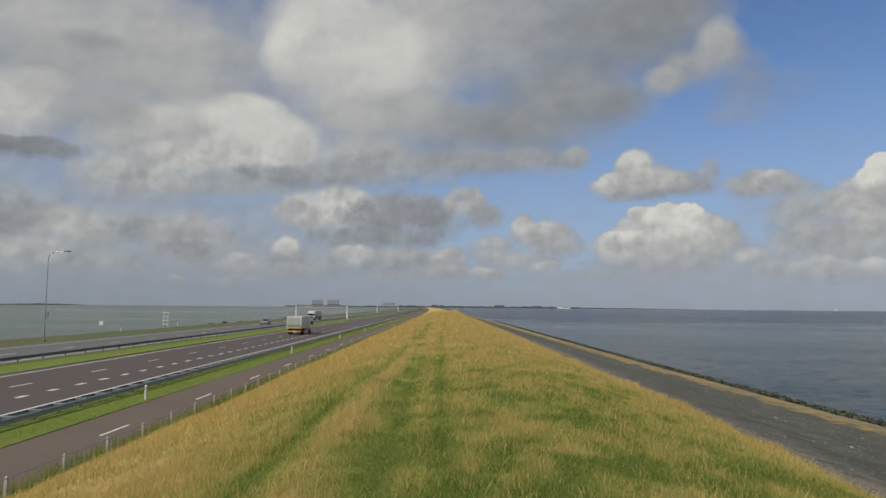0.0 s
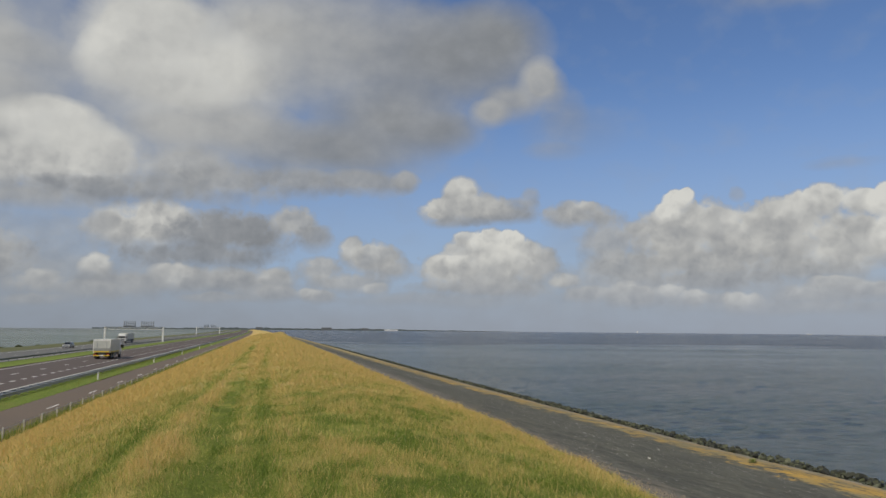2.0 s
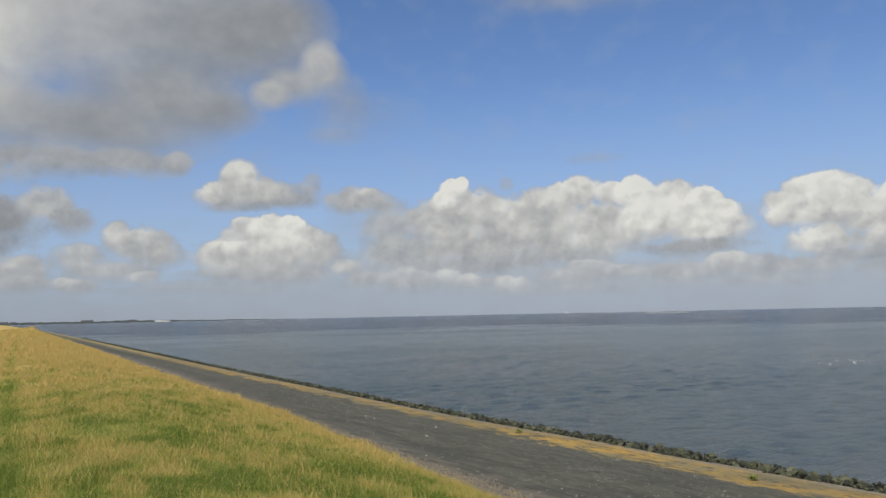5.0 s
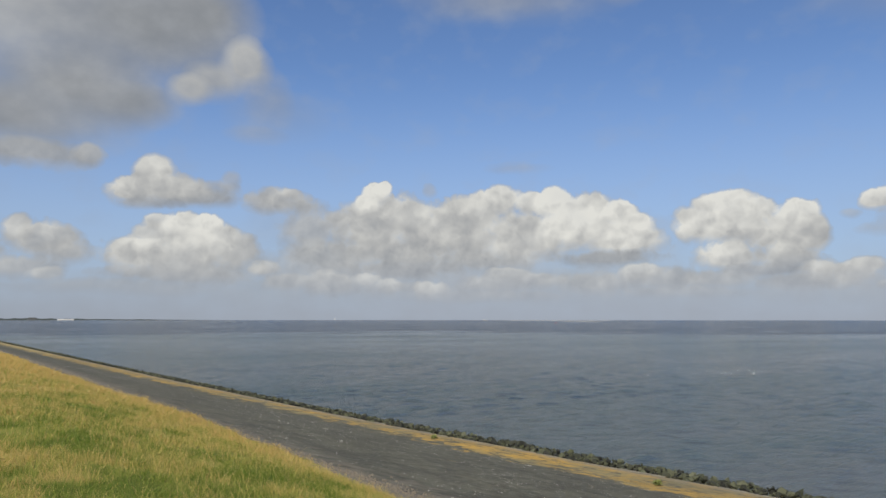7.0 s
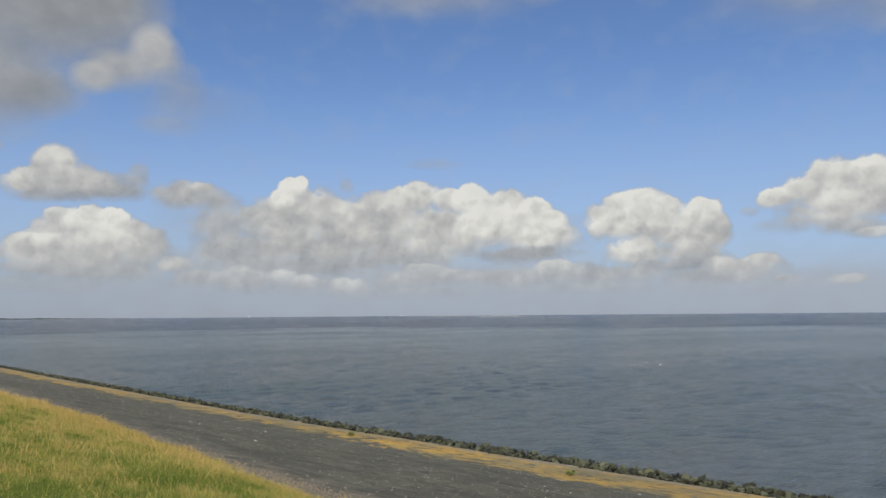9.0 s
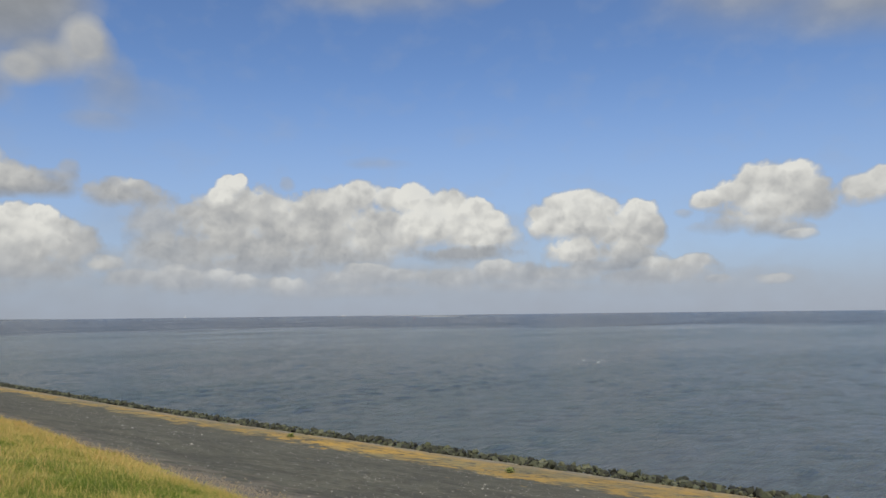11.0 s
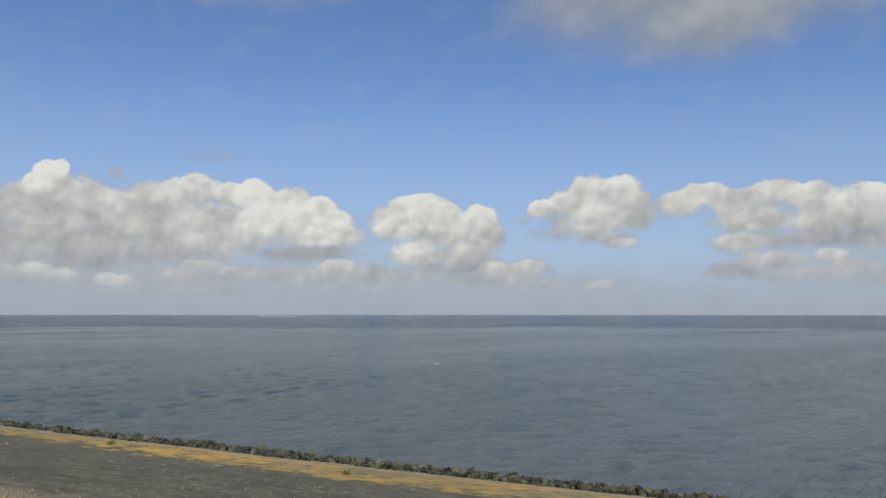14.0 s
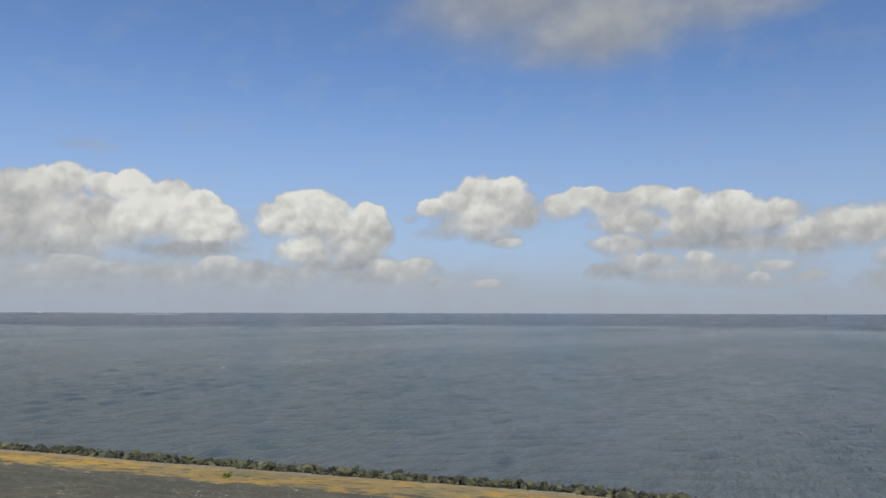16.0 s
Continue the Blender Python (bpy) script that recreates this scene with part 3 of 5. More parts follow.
GALVANISED = surface("galvanised_steel", (0.26, 0.28, 0.31), (0.40, 0.42, 0.45), 3.0, 0.45, 0.7, 0.1)
DARK_STEEL = surface("weathered_steel", (0.10, 0.11, 0.12), (0.20, 0.21, 0.22), 4.0, 0.5, 0.6, 0.1)
CONCRETE = surface("pale_concrete", (0.36, 0.35, 0.31), (0.54, 0.52, 0.47), 12.0, 0.85)
WHITE_METAL = surface("white_paint", (0.62, 0.62, 0.60), (0.80, 0.80, 0.78), 2.0, 0.4, 0.0, 0.05)
GREY_PANEL = surface("grey_panel", (0.20, 0.21, 0.20), (0.32, 0.33, 0.31), 2.0, 0.5, 0.0, 0.05)
PALE_PANEL = surface("pale_grey_panel", (0.30, 0.32, 0.30), (0.42, 0.44, 0.41), 2.0, 0.5, 0.0, 0.05)
CANVAS = surface("grey_white_tarpaulin", (0.40, 0.415, 0.375), (0.56, 0.57, 0.52), 1.2, 0.55, 0.0, 0.4, 0.03)
SILVER = surface("silver_paint", (0.25, 0.26, 0.27), (0.36, 0.37, 0.38), 3.0, 0.35, 0.5, 0.03)
YELLOW = surface("yellow_paint", (0.55, 0.38, 0.03), (0.72, 0.52, 0.05), 2.0, 0.45)
RED = surface("red_plastic", (0.30, 0.02, 0.02), (0.45, 0.04, 0.03), 4.0, 0.3)
BLACK = surface("black_rubber", (0.015, 0.015, 0.015), (0.035, 0.034, 0.033), 6.0, 0.8)
GLASS = surface("dark_glass", (0.01, 0.013, 0.016), (0.02, 0.024, 0.028), 1.0, 0.12)
LAMP_GLASS = surface("lamp_cover", (0.55, 0.55, 0.52), (0.7, 0.7, 0.66), 3.0, 0.3)
# plain white for the specks that stand in for gulls
WHITE_SPECK = surface("foam", (0.65, 0.67, 0.66), (0.85, 0.86, 0.85), 6.0, 0.9)
GRAVEL = surface("crumbled_gravel", (0.11, 0.092, 0.070), (0.24, 0.21, 0.165), 20.0, 0.9)
EDGING = surface("weathered_concrete", (0.11, 0.10, 0.075), (0.34, 0.305, 0.23), 2.5, 0.9)
SHELL = surface("shell_grit", (0.30, 0.295, 0.265), (0.55, 0.535, 0.48), 20.0, 0.8)
# Blue-grey haze of the distance is mixed into the colours of these woods
HAZY_TREES = surface("hazy_woods", (0.042, 0.056, 0.058), (0.072, 0.088, 0.088), 0.05, 0.95, 0.0, 0.2, 1.0)
FAR_WALL = surface("far_walls", (0.10, 0.11, 0.115), (0.15, 0.16, 0.165), 0.1, 0.9)
SAND = surface("sand", (0.40, 0.40, 0.37), (0.55, 0.55, 0.52), 0.05, 0.95)
WEED = verge_material("weed_leaves", (0.16, 0.19, 0.05), (0.27, 0.29, 0.09))
LEAVES = verge_material("shrub_leaves", (0.045, 0.058, 0.020), (0.095, 0.105, 0.040))


def rock_material():
    m, k = material("basalt_with_weed")
    rnd = k.node("ObjectInfo").outputs["Random"]
    isl = k.node("NewGeometry").outputs["Random Per Island"]
    rnd = k.math("FRACT", k.math("ADD", rnd, isl))
    grain = k.noise(k.pos, 7.0, 6.0, 0.65)
    col = k.ramp(rnd, (0.0, (0.014, 0.015, 0.013)), (0.4, (0.026, 0.028, 0.020)), (0.65, (0.075, 0.083, 0.042)), (1.0, (0.165, 0.175, 0.11)))
    col = k.mix(k.range(grain, 0.35, 0.65, 0.5, 0.0), col, (0.028, 0.030, 0.026))
    up = k.node("SeparateXYZ")
    k.feed(up.inputs[0], k.node("NewGeometry").outputs["Normal"])
    moss = k.math("MULTIPLY", k.range(up.outputs[2], 0.1, 0.8), k.range(k.noise(k.pos, 2.0, 4.0), 0.42, 0.6))
    col = k.mix(k.math("MULTIPLY", moss, 0.55), col, (0.070, 0.080, 0.030))
    k.feed(k.b.inputs["Base Color"], col)
    k.b.inputs["Roughness"].default_value = 0.75
    bump(k, grain, 0.8, 0.05)
    return m


ROCK = rock_material()

# ---- builders ----


def mesh_object(name, verts, faces, mat, parent=None, smooth=False):
    me = bpy.data.meshes.new(name)
    me.from_pydata([tuple(v) for v in verts], [], [tuple(f) for f in faces])
    if smooth:
        me.polygons.foreach_set("use_smooth", [True] * len(me.polygons))
    me.materials.append(mat)
    me.update()
    ob = new(name, me)
    if parent is not None:
        ob.parent = parent
    return ob


def part(name, bm, mat, parent=None, label="", smooth=False):
    me = bpy.data.meshes.new(name)
    bmesh.ops.recalc_face_normals(bm, faces=bm.faces[:])
    bm.to_mesh(me)
    bm.free()
    if smooth:
        me.polygons.foreach_set("use_smooth", [True] * len(me.polygons))
    me.materials.append(mat)
    ob = new(name, me)
    if parent is not None:
        ob.parent = parent
    return tagged(ob, label) if label else ob


def box(bm, x0, x1, y0, y1, z0, z1, bevel=0.0):
    made = bmesh.ops.create_cube(bm, size=1.0, matrix=Matrix.Translation(((x0 + x1) / 2, (y0 + y1) / 2, (z0 + z1) / 2)) @ Matrix.Diagonal((x1 - x0, y1 - y0, z1 - z0, 1)))
    if bevel:
        edges = list({e for v in made["verts"] for e in v.link_edges})
        bmesh.ops.bevel(bm, geom=edges, offset=bevel, segments=2, affect="EDGES", profile=0.6)


def boxed(name, mat, parent, *dims, bevel=0.0, label=""):
    bm = bmesh.new()
    box(bm, *dims, bevel=bevel)
    return part(name, bm, mat, parent, label)


def rod(bm, a, b, r0, r1=None, n=8):
    a, b = Vector(a), Vector(b)
    d = b - a
    m = Matrix.Translation((a + b) / 2) @ d.to_track_quat("Z", "Y").to_matrix().to_4x4()
    bmesh.ops.create_cone(bm, cap_ends=True, segments=n, radius1=r0, radius2=r0 if r1 is None else r1, depth=d.length, matrix=m)


def empty(name, x=0.0, y=0.0, z=0.0, turn=0.0):
    ob = new(name)
    ob.matrix_basis = pose(x, y, z, 0, 0, turn)
    return ob


LATTICE = {}


def smooth_noise(x, y, seed=0):
    """Value noise on a lattice, 0 to 1."""
    if seed not in LATTICE:
        LATTICE[seed] = np.random.RandomState(seed).rand(256, 256)
    table = LATTICE[seed]
    xi, yi = np.floor(x).astype(int), np.floor(y).astype(int)
    fx, fy = x - xi, y - yi
    fx, fy = fx * fx * (3 - 2 * fx), fy * fy * (3 - 2 * fy)
    a, b = table[xi % 256, yi % 256], table[(xi + 1) % 256, yi % 256]
    c, d = table[xi % 256, (yi + 1) % 256], table[(xi + 1) % 256, (yi + 1) % 256]
    return (a * (1 - fx) + b * fx) * (1 - fy) + (c * (1 - fx) + d * fx) * fy


def fbm(x, y, seed=0, octaves=4):
    total, amp, size = 0.0, 0.5, 1.0
    for i in range(octaves):
        total = total + amp * smooth_noise(x * size + 17.3 * i, y * size - 9.1 * i, seed + i)
        amp, size = amp * 0.5, size * 2.03
    return total / (1 - 0.5 ** octaves)


def bend(y):
    """The whole dam swings gently away to the land side far off."""
    y = np.asarray(y, float)
    return -12.0 * (np.clip(y - 250.0, 0, None) / 1000.0) ** 2


def shore_shift(y):
    """The toe of the sea slope lies a little further out close by."""
    return np.interp(y, (-60, 8, 14, 20, 30, 45, 60, 100, 150, 400), (2.6, 2.3, 1.9, 1.4, 0.7, -0.3, -1.0, -1.7, -2.1, -2.8))


NEAR_STEPS = np.concatenate([np.arange(-150, -6, 12.0), np.arange(-6, 40, 0.5), np.arange(40, 120, 2.0), np.arange(120, 400, 8.0), np.arange(400, 2001, 40.0)])
FAR_STEPS = np.concatenate([np.arange(-150, 400, 10.0), np.arange(400, 2001, 40.0)])


def sheet(name, xs, ys, height, mat, shift=None, label="", category="", parent=None):
    """A lofted strip along the dam: columns xs, rows ys, height(x, y)."""
    X, Y = np.meshgrid(np.asarray(xs, float), np.asarray(ys, float))
    Z = height(X, Y)
    XX = X + bend(Y) + (shift(Y) if shift else 0.0)
    verts = np.stack([XX, Y, Z], -1).reshape(-1, 3)
    n, m = len(ys), len(xs)
    i = (np.arange(n - 1)[:, None] * m + np.arange(m - 1)[None, :]).ravel()
    faces = np.stack([i, i + 1, i + m + 1, i + m], 1)
    ob = mesh_object(name, verts.tolist(), faces.tolist(), mat, parent, smooth=True)
    if category:
        tagged(ob, label, category, kind="structure")
    return ob, X, Y


def level(z):
    return lambda x, y: np.full_like(x, z)


# ---- the dam: cross-section from the land side to the sea ----
CREST_X = (-11.9, -11.3, -10.5, -3.4, -2.2, -0.8, 0.8, 2.6, 4.6, 6.4, 8.4)
CREST_Z = (4.15, 4.2, 4.5, 7.12, 7.45, 7.52, 7.55, 7.46, 7.05, 6.55, 5.95)


def track_a(y):
    return np.interp(y, (5, 12, 18, 25, 34, 53, 120), (-2.1, -2.02, -1.98, -1.8, -1.62, -1.5, -1.2))


def track_b(y):
    return np.interp(y, (5, 11, 18, 28, 42, 60, 120), (-0.68, -0.72, -0.86, -0.95, -1.1, -1.1, -0.8))


def track_c(y):
    return np.interp(y, (5, 11, 20, 38, 60, 120), (0.05, -0.02, -0.1, -0.1, 0.1, 0.5))


def crest_height(x, y):
    z = np.interp(x, CREST_X, CREST_Z)
    lumps = (fbm(x * 0.7, y * 0.7, 3) - 0.5) * 0.22 + (fbm(x * 0.12, y * 0.12, 9) - 0.5) * 0.35
    calm = np.clip((x + 11.6) / 1.5, 0, 1) * np.clip((8.4 - x) / 1.0, 0.25, 1)
    rut = -0.07 * np.exp(-((x - track_b(y)) / 0.28) ** 2) - 0.06 * np.exp(-((x - track_a(y)) / 0.25) ** 2) + 0.05 * np.exp(-((x - track_a(y) - 0.6) / 0.3) ** 2)
    knoll = 1.05 * np.exp(-((y - 236) / 9.0) ** 2) * np.exp(-((x - 4.6) / 1.8) ** 2)
    s = np.clip((y - 238.0) / 50.0, 0, 1)
    s = s * s * (3 - 2 * s)
    full = z + lumps * calm + rut + knoll - 0.5 * np.clip((x - 6.8) / 0.6, 0, 1) * np.clip((14 - y) / 6, 0, 1)
    return np.where(full > 4.25, 4.25 + (full - 4.25) * (1 - 0.6 * s), full)


def dryness(x, y):
    """How straw-coloured the grass is: green on the top close by, straw on the flanks and further along."""
    d = 0.44 + 0.42 * np.clip((-x - 2.4) / 2.0, 0, 1) + 0.36 * np.clip((x - 5.4) / 1.4, 0, 1)
    d = d + 0.50 * np.clip((y - 15) / 24.0, 0, 1)
    patch = fbm(x * 0.85, y * 0.5, 21, 5)
    top = np.clip((x + 3.0) / 1.5, 0, 1) * np.clip((7.0 - x) / 1.5, 0, 1)
    d = d + (patch - 0.5) * 0.6 + (fbm(x * 2.6, y * 1.8, 41, 4) - 0.5) * 0.7
    lush = np.clip((fbm(x * 1.7, y * 1.15, 57, 5) - 0.51) / 0.05, 0, 1) * top * np.clip((x + 0.3) / 0.8, 0.35, 1) * np.clip(1.35 - y / 40, 0.12, 1)
    d = d - 0.10 * np.clip((x - 0.8) / 1.0, 0, 1) * np.clip((6.4 - x) / 1.0, 0, 1) * np.clip((18 - y) / 6, 0, 1)
    d = d - 0.40 * lush + 0.10 * top * (1 - lush)
    worn = np.clip((fbm(x * 0.4, y * 0.3, 63, 3) - 0.34) / 0.12, 0.5, 1)
    for mid, half, extent in ((track_a(y), 0.13, 0.75), (track_b(y), 0.20, 1.0), (track_c(y), 0.14, 0.65)):
        d = d - extent * worn * np.exp(-((x - mid) / (half * (1 + y / 80))) ** 2) * np.clip(1.35 - y / 100, 0.1, 1)
    d = d + 0.40 * np.exp(-((x - track_a(y) - 0.55) / 0.26) ** 2)
    return np.clip(d, 0.0, 1.0)


def add_float(ob, name, values):
    ob.data.attributes.new(name, "FLOAT", "POINT").data.foreach_set("value", np.asarray(values, np.float32).ravel())


crest_xs = np.concatenate([np.arange(-11.9, -3.5, 0.6), np.arange(-3.5, 7.8, 0.35)])
dam_crest, cx, cy = sheet("dam_crest", crest_xs, NEAR_STEPS, crest_height, TURF, label="grass-covered top and flanks of the sea dam", category="ground")
add_float(dam_crest, "dry", dryness(cx, cy))

# sea slope: asphalt apron, lichen belt and pale edging in one worn sheet
SLOPE_X = (7.2, 7.8, 17.0, 26.3, 30.6, 32.6, 34.0, 38.0)
SLOPE_Z = (6.17, 6.05, 3.85, 1.66, 1.16, 0.86, 0.10, -1.2)


def slope_height(x, y):
    s = np.clip((y - 238.0) / 50.0, 0, 1) * np.clip((20 - x) / 12.0, 0, 1)
    return np.interp(x, SLOPE_X, SLOPE_Z) - 1.25 * s * s * (3 - 2 * s) + (fbm(x * 0.25, y * 0.08, 5) - 0.5) * 0.12 * np.clip((x - 8) / 3, 0, 1)


slope_xs = np.concatenate([np.arange(7.2, 26, 0.6), np.arange(26, 32.6, 0.4), np.array([32.6, 34.0, 36.0, 38.0])])


X0, Y0 = np.meshgrid(slope_xs, NEAR_STEPS)
lower = np.clip((X0 - 12.0) / 14.0, 0, 1)
apron_verts = np.stack([X0 + bend(Y0) + shore_shift(Y0) * lower, Y0, slope_height(X0, Y0)], -1).reshape(-1, 3)
cols = len(slope_xs)
first = (np.arange(len(NEAR_STEPS) - 1)[:, None] * cols + np.arange(cols - 1)[None, :]).ravel()
sea_slope = mesh_object("sea_slope", apron_verts.tolist(), np.stack([first, first + 1, first + cols + 1, first + cols], 1).tolist(), APRON, smooth=True)
lichen_x = X0 - np.interp(Y0, (20, 32, 60, 100, 160), (0.0, 0.6, 2.0, 1.8, 1.2)) * np.clip((31.5 - X0) / 2.5, 0, 1)
add_float(sea_slope, "down", np.interp(lichen_x, (7.2, 8.3, 25.0, 27.8, 31.2, 32.6, 38.0), (-0.1, 0.0, 0.36, 0.85, 1.06, 1.25, 1.5)))
tagged(sea_slope, "worn dark asphalt dike slope with ochre lichen along its foot", "slope", kind="structure")


def half_disc(name, sign, mat, label):
    verts, faces = [(0, 0, 0)], []
    for i in range(65):
        a = math.pi * i / 64
        verts.append((sign * 4900 * math.sin(a), 4900 * math.cos(a), 0))
    for i in range(1, 65):
        faces.append((0, i + 1, i) if sign > 0 else (0, i, i + 1))
    ob = mesh_object(name, verts, faces, mat)
    return tagged(ob, label, "water", kind="structure")


def wave_height(x, y):
    """Short wind waves running along the dam, crests across it."""
    rng = np.random.RandomState(14)
    total = np.zeros_like(x)
    for i in range(26):
        length = 1.5 * 3.6 ** rng.rand()
        a = radians(rng.normal(8, 36))
        turn = 6.2832 / length
        total += 0.0042 * length * np.sin(turn * (math.sin(a) * x + math.cos(a) * y) + rng.uniform(0, 6.28))
    return total * (0.45 + 1.1 * fbm(x * 0.035, y * 0.06, 91, 3))


def build_sea():
    far = np.geomspace(108, 420, 170)
    rings = np.concatenate([np.arange(24, 108, 0.45), far, np.geomspace(450, 4900, 12)])
    spokes = np.radians(np.concatenate([[0.0], np.arange(1.0, 114, 0.32), np.arange(115, 181, 5.0)]))
    R, A = np.meshgrid(rings, spokes, indexing="ij")
    X, Y = R * np.sin(A), R * np.cos(A)
    fade = np.clip((330 - R) / 200, 0, 1) * np.clip((112 - np.degrees(A)) / 3, 0, 1)
    Z = np.where(fade > 0, wave_height(X, Y) * fade, 0.0)
    n, m = R.shape
    i = (np.arange(n - 1)[:, None] * m + np.arange(m - 1)[None, :]).ravel()
    faces = np.stack([i, i + m, i + m + 1, i + 1], 1)
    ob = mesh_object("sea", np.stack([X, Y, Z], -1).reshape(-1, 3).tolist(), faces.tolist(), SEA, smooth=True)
    if ob.data.polygons[0].normal.z < 0:
        ob.data.flip_normals()
    tagged(ob, "grey-blue tidal sea with short wind waves", "water", kind="structure")


build_sea()
half_disc("lake", -1, LAKE, "grey-green lake behind the dam, lightly rippled")

# land side
LAND_Z = 4.2
sheet("cycle_path", (-15.35, -13.4, -11.3), FAR_STEPS, level(LAND_Z + 0.03), CYCLEWAY, label="reddish grey asphalt cycle path along the dike foot", category="path")
sheet("verge_near", np.linspace(-18.0, -15.35, 5), FAR_STEPS, lambda x, y: LAND_Z + 0.05 + 0.1 * np.sin((x + 18) / 2.65 * np.pi) + (fbm(x, y * 0.3, 13) - 0.5) * 0.08, VERGE, label="mown green verge between cycle path and motorway", category="verge")
sheet("motorway", (-31.4, -24.0, -18.0), FAR_STEPS, level(LAND_Z), MOTORWAY, label="brown-grey asphalt motorway carriageway", category="road")
sheet("median", np.linspace(-36.2, -31.4, 7), FAR_STEPS, lambda x, y: LAND_Z + 0.04 - 0.15 * np.sin((x + 36.2) / 4.8 * np.pi) + (fbm(x, y * 0.3, 14) - 0.5) * 0.1, VERGE, label="bright green grass strip between the carriageways", category="verge")
sheet("motorway_far", (-50.5, -43.0, -36.2), FAR_STEPS, level(LAND_Z), FAR_ROAD, label="pale grey asphalt carriageway on the lake side", category="road")
sheet("lake_verge", (-80.0, -76.0, -71.5, -69.0, -66.0, -62.0, -58.0, -54.0, -50.5), FAR_STEPS,
      lambda x, y: np.interp(x, (-80, -76, -71.5, -69, -66, -57, -50.5), (-1.0, 0.3, 2.6, 3.45, 3.3, 3.75, 4.16)) + (fbm(x * 0.4, y * 0.1, 15) - 0.5) * 0.35 * np.clip((-51.0 - x) / 3, 0, 1),
      ROUGH_VERGE, label="rough grass bank along the lake shore", category="verge")


# ---- road markings ----


def strip_mesh(x0, x1, y0, y1, z):
    ys = np.arange(y0, y1 + 0.01, 20.0)
    verts, faces = [], []
    for i, y in enumerate(ys):
        o = float(bend(y))
        verts += [(x0 + o, y, z), (x1 + o, y, z)]
        if i:
            faces.append((2 * i - 2, 2 * i - 1, 2 * i + 1, 2 * i))
    return verts, faces


road_marks = empty("road_markings")
tagged(road_marks, "white painted lines and dashes on the motorway", "road marking", kind="structure")
for x, w in ((-19.95, 0.2), (-30.35, 0.2), (-37.5, 0.2), (-48.6, 0.2)):
    v, f = strip_mesh(x - w / 2, x + w / 2, -140, 1400, LAND_Z + 0.006)
    mesh_object("edge_line", v, f, PAINT, road_marks)


def dash_row(name, x, width, length, step, first_y, last_y, z, parent):
    dash = None
    y = first_y
    while y < last_y:
        if dash is None:
            bm = bmesh.new()
            box(bm, -width / 2, width / 2, 0, length, 0, 0.006)
            dash = part(name, bm, PAINT, parent)
            ob = dash
        else:
            ob = new(name, dash.data)
            ob.parent = parent
        ob.location = (x + float(bend(y)), y, z + 0.002)
        y += step


dash_row("block_dash", -22.9, 0.34, 1.05, 3.29, 23.7, 300, LAND_Z, road_marks)
dash_row("lane_dash", -26.15, 0.16, 2.4, 10.5, 34.6, 500, LAND_Z, road_marks)
dash_row("lane_dash", -43.0, 0.16, 3.0, 12.0, 60, 500, LAND_Z, road_marks)
path_marks = empty("path_markings")
tagged(path_marks, "white centre dashes on the cycle path", "road marking", kind="structure")
dash_row("centre_dash", -13.12, 0.12, 2.6, 11.06, 28.8, 300, LAND_Z + 0.03, path_marks)

# ---- stones at the water line ----


def rock_mesh(seed):
    rng = np.random.RandomState(seed)
    bm = bmesh.new()
    stretch = rng.uniform(0.75, 1.25, 3) * np.array((1.0, 1.0, 0.8))
    for i in range(13):
        d = rng.normal(size=3)
        d = d / np.linalg.norm(d) * rng.uniform(0.40, 0.56) * stretch
        bm.verts.new(tuple(d))
    hull = bmesh.ops.convex_hull(bm, input=bm.verts[:])
    loose = list({g for g in hull["geom_interior"] + hull["geom_unused"] if isinstance(g, bmesh.types.BMVert)})
    bmesh.ops.delete(bm, geom=loose, context="VERTS")
    me = bpy.data.meshes.new("stone")
    bm.to_mesh(me)
    bm.free()
    me.materials.append(ROCK)
    return me


ROCKS = [rock_mesh(60 + i) for i in range(12)]
rubble = empty("rock_revetment", 33.0, 20.0, 0.0)
tagged(rubble, "row of dark weed-grown boulders along the water line", "rocks", kind="structure")


def mound(x):
    return np.interp(x, (32.1, 33.2, 34.9, 36.4), (0.84, 0.86, 0.64, -0.1))


rng = np.random.RandomState(5)
stone_rows = []
y = -12.0
while y < 420:
    for x in np.arange(32.5, 36.5, 0.33):
        if rng.rand() < (0.5 if x < 32.8 else 0.95):
            stone_rows.append((x + rng.uniform(-0.2, 0.2), y + rng.uniform(-0.22, 0.22), (0.22 + 0.42 * rng.rand() ** 1.7) * (1.0 if y < 60 else 0.85), rng.uniform(0, 6.28), rng.randint(12), rng.uniform(-0.4, 0.4)))
    y += 0.38 if y < 120 else 1.0
near_count = 0
joined_v, joined_f = [], []
rock_arrays = []
for me in ROCKS:
    co = np.empty(len(me.vertices) * 3)
    me.vertices.foreach_get("co", co)
    rock_arrays.append((co.reshape(-1, 3), [tuple(p.vertices) for p in me.polygons]))
total_v = 0
for x, y, size, turn, which, tilt in stone_rows:
    wx = x + float(shore_shift(y)) + float(bend(y))
    wz = float(mound(x)) + rng.uniform(-0.16, 0.12)
    m = Matrix.Translation((wx, y, wz)) @ Euler((tilt, tilt * 0.6, turn)).to_matrix().to_4x4() @ Matrix.Diagonal((size, size, size, 1))
    if 15.0 < y < 27.0 and near_count < 300:
        ob = new("stone", ROCKS[which])
        ob.parent = rubble
        ob.matrix_basis = Matrix.Translation((-33.0, -20.0, 0.0)) @ m
        near_count += 1
    else:
        co, fs = rock_arrays[which]
        mm = np.array(m)
        joined_v.append(co @ mm[:3, :3].T + mm[:3, 3])
        joined_f += [tuple(i + total_v for i in f) for f in fs]
        total_v += len(co)
far_stones = mesh_object("stones", np.concatenate(joined_v).tolist(), joined_f, ROCK, rubble)
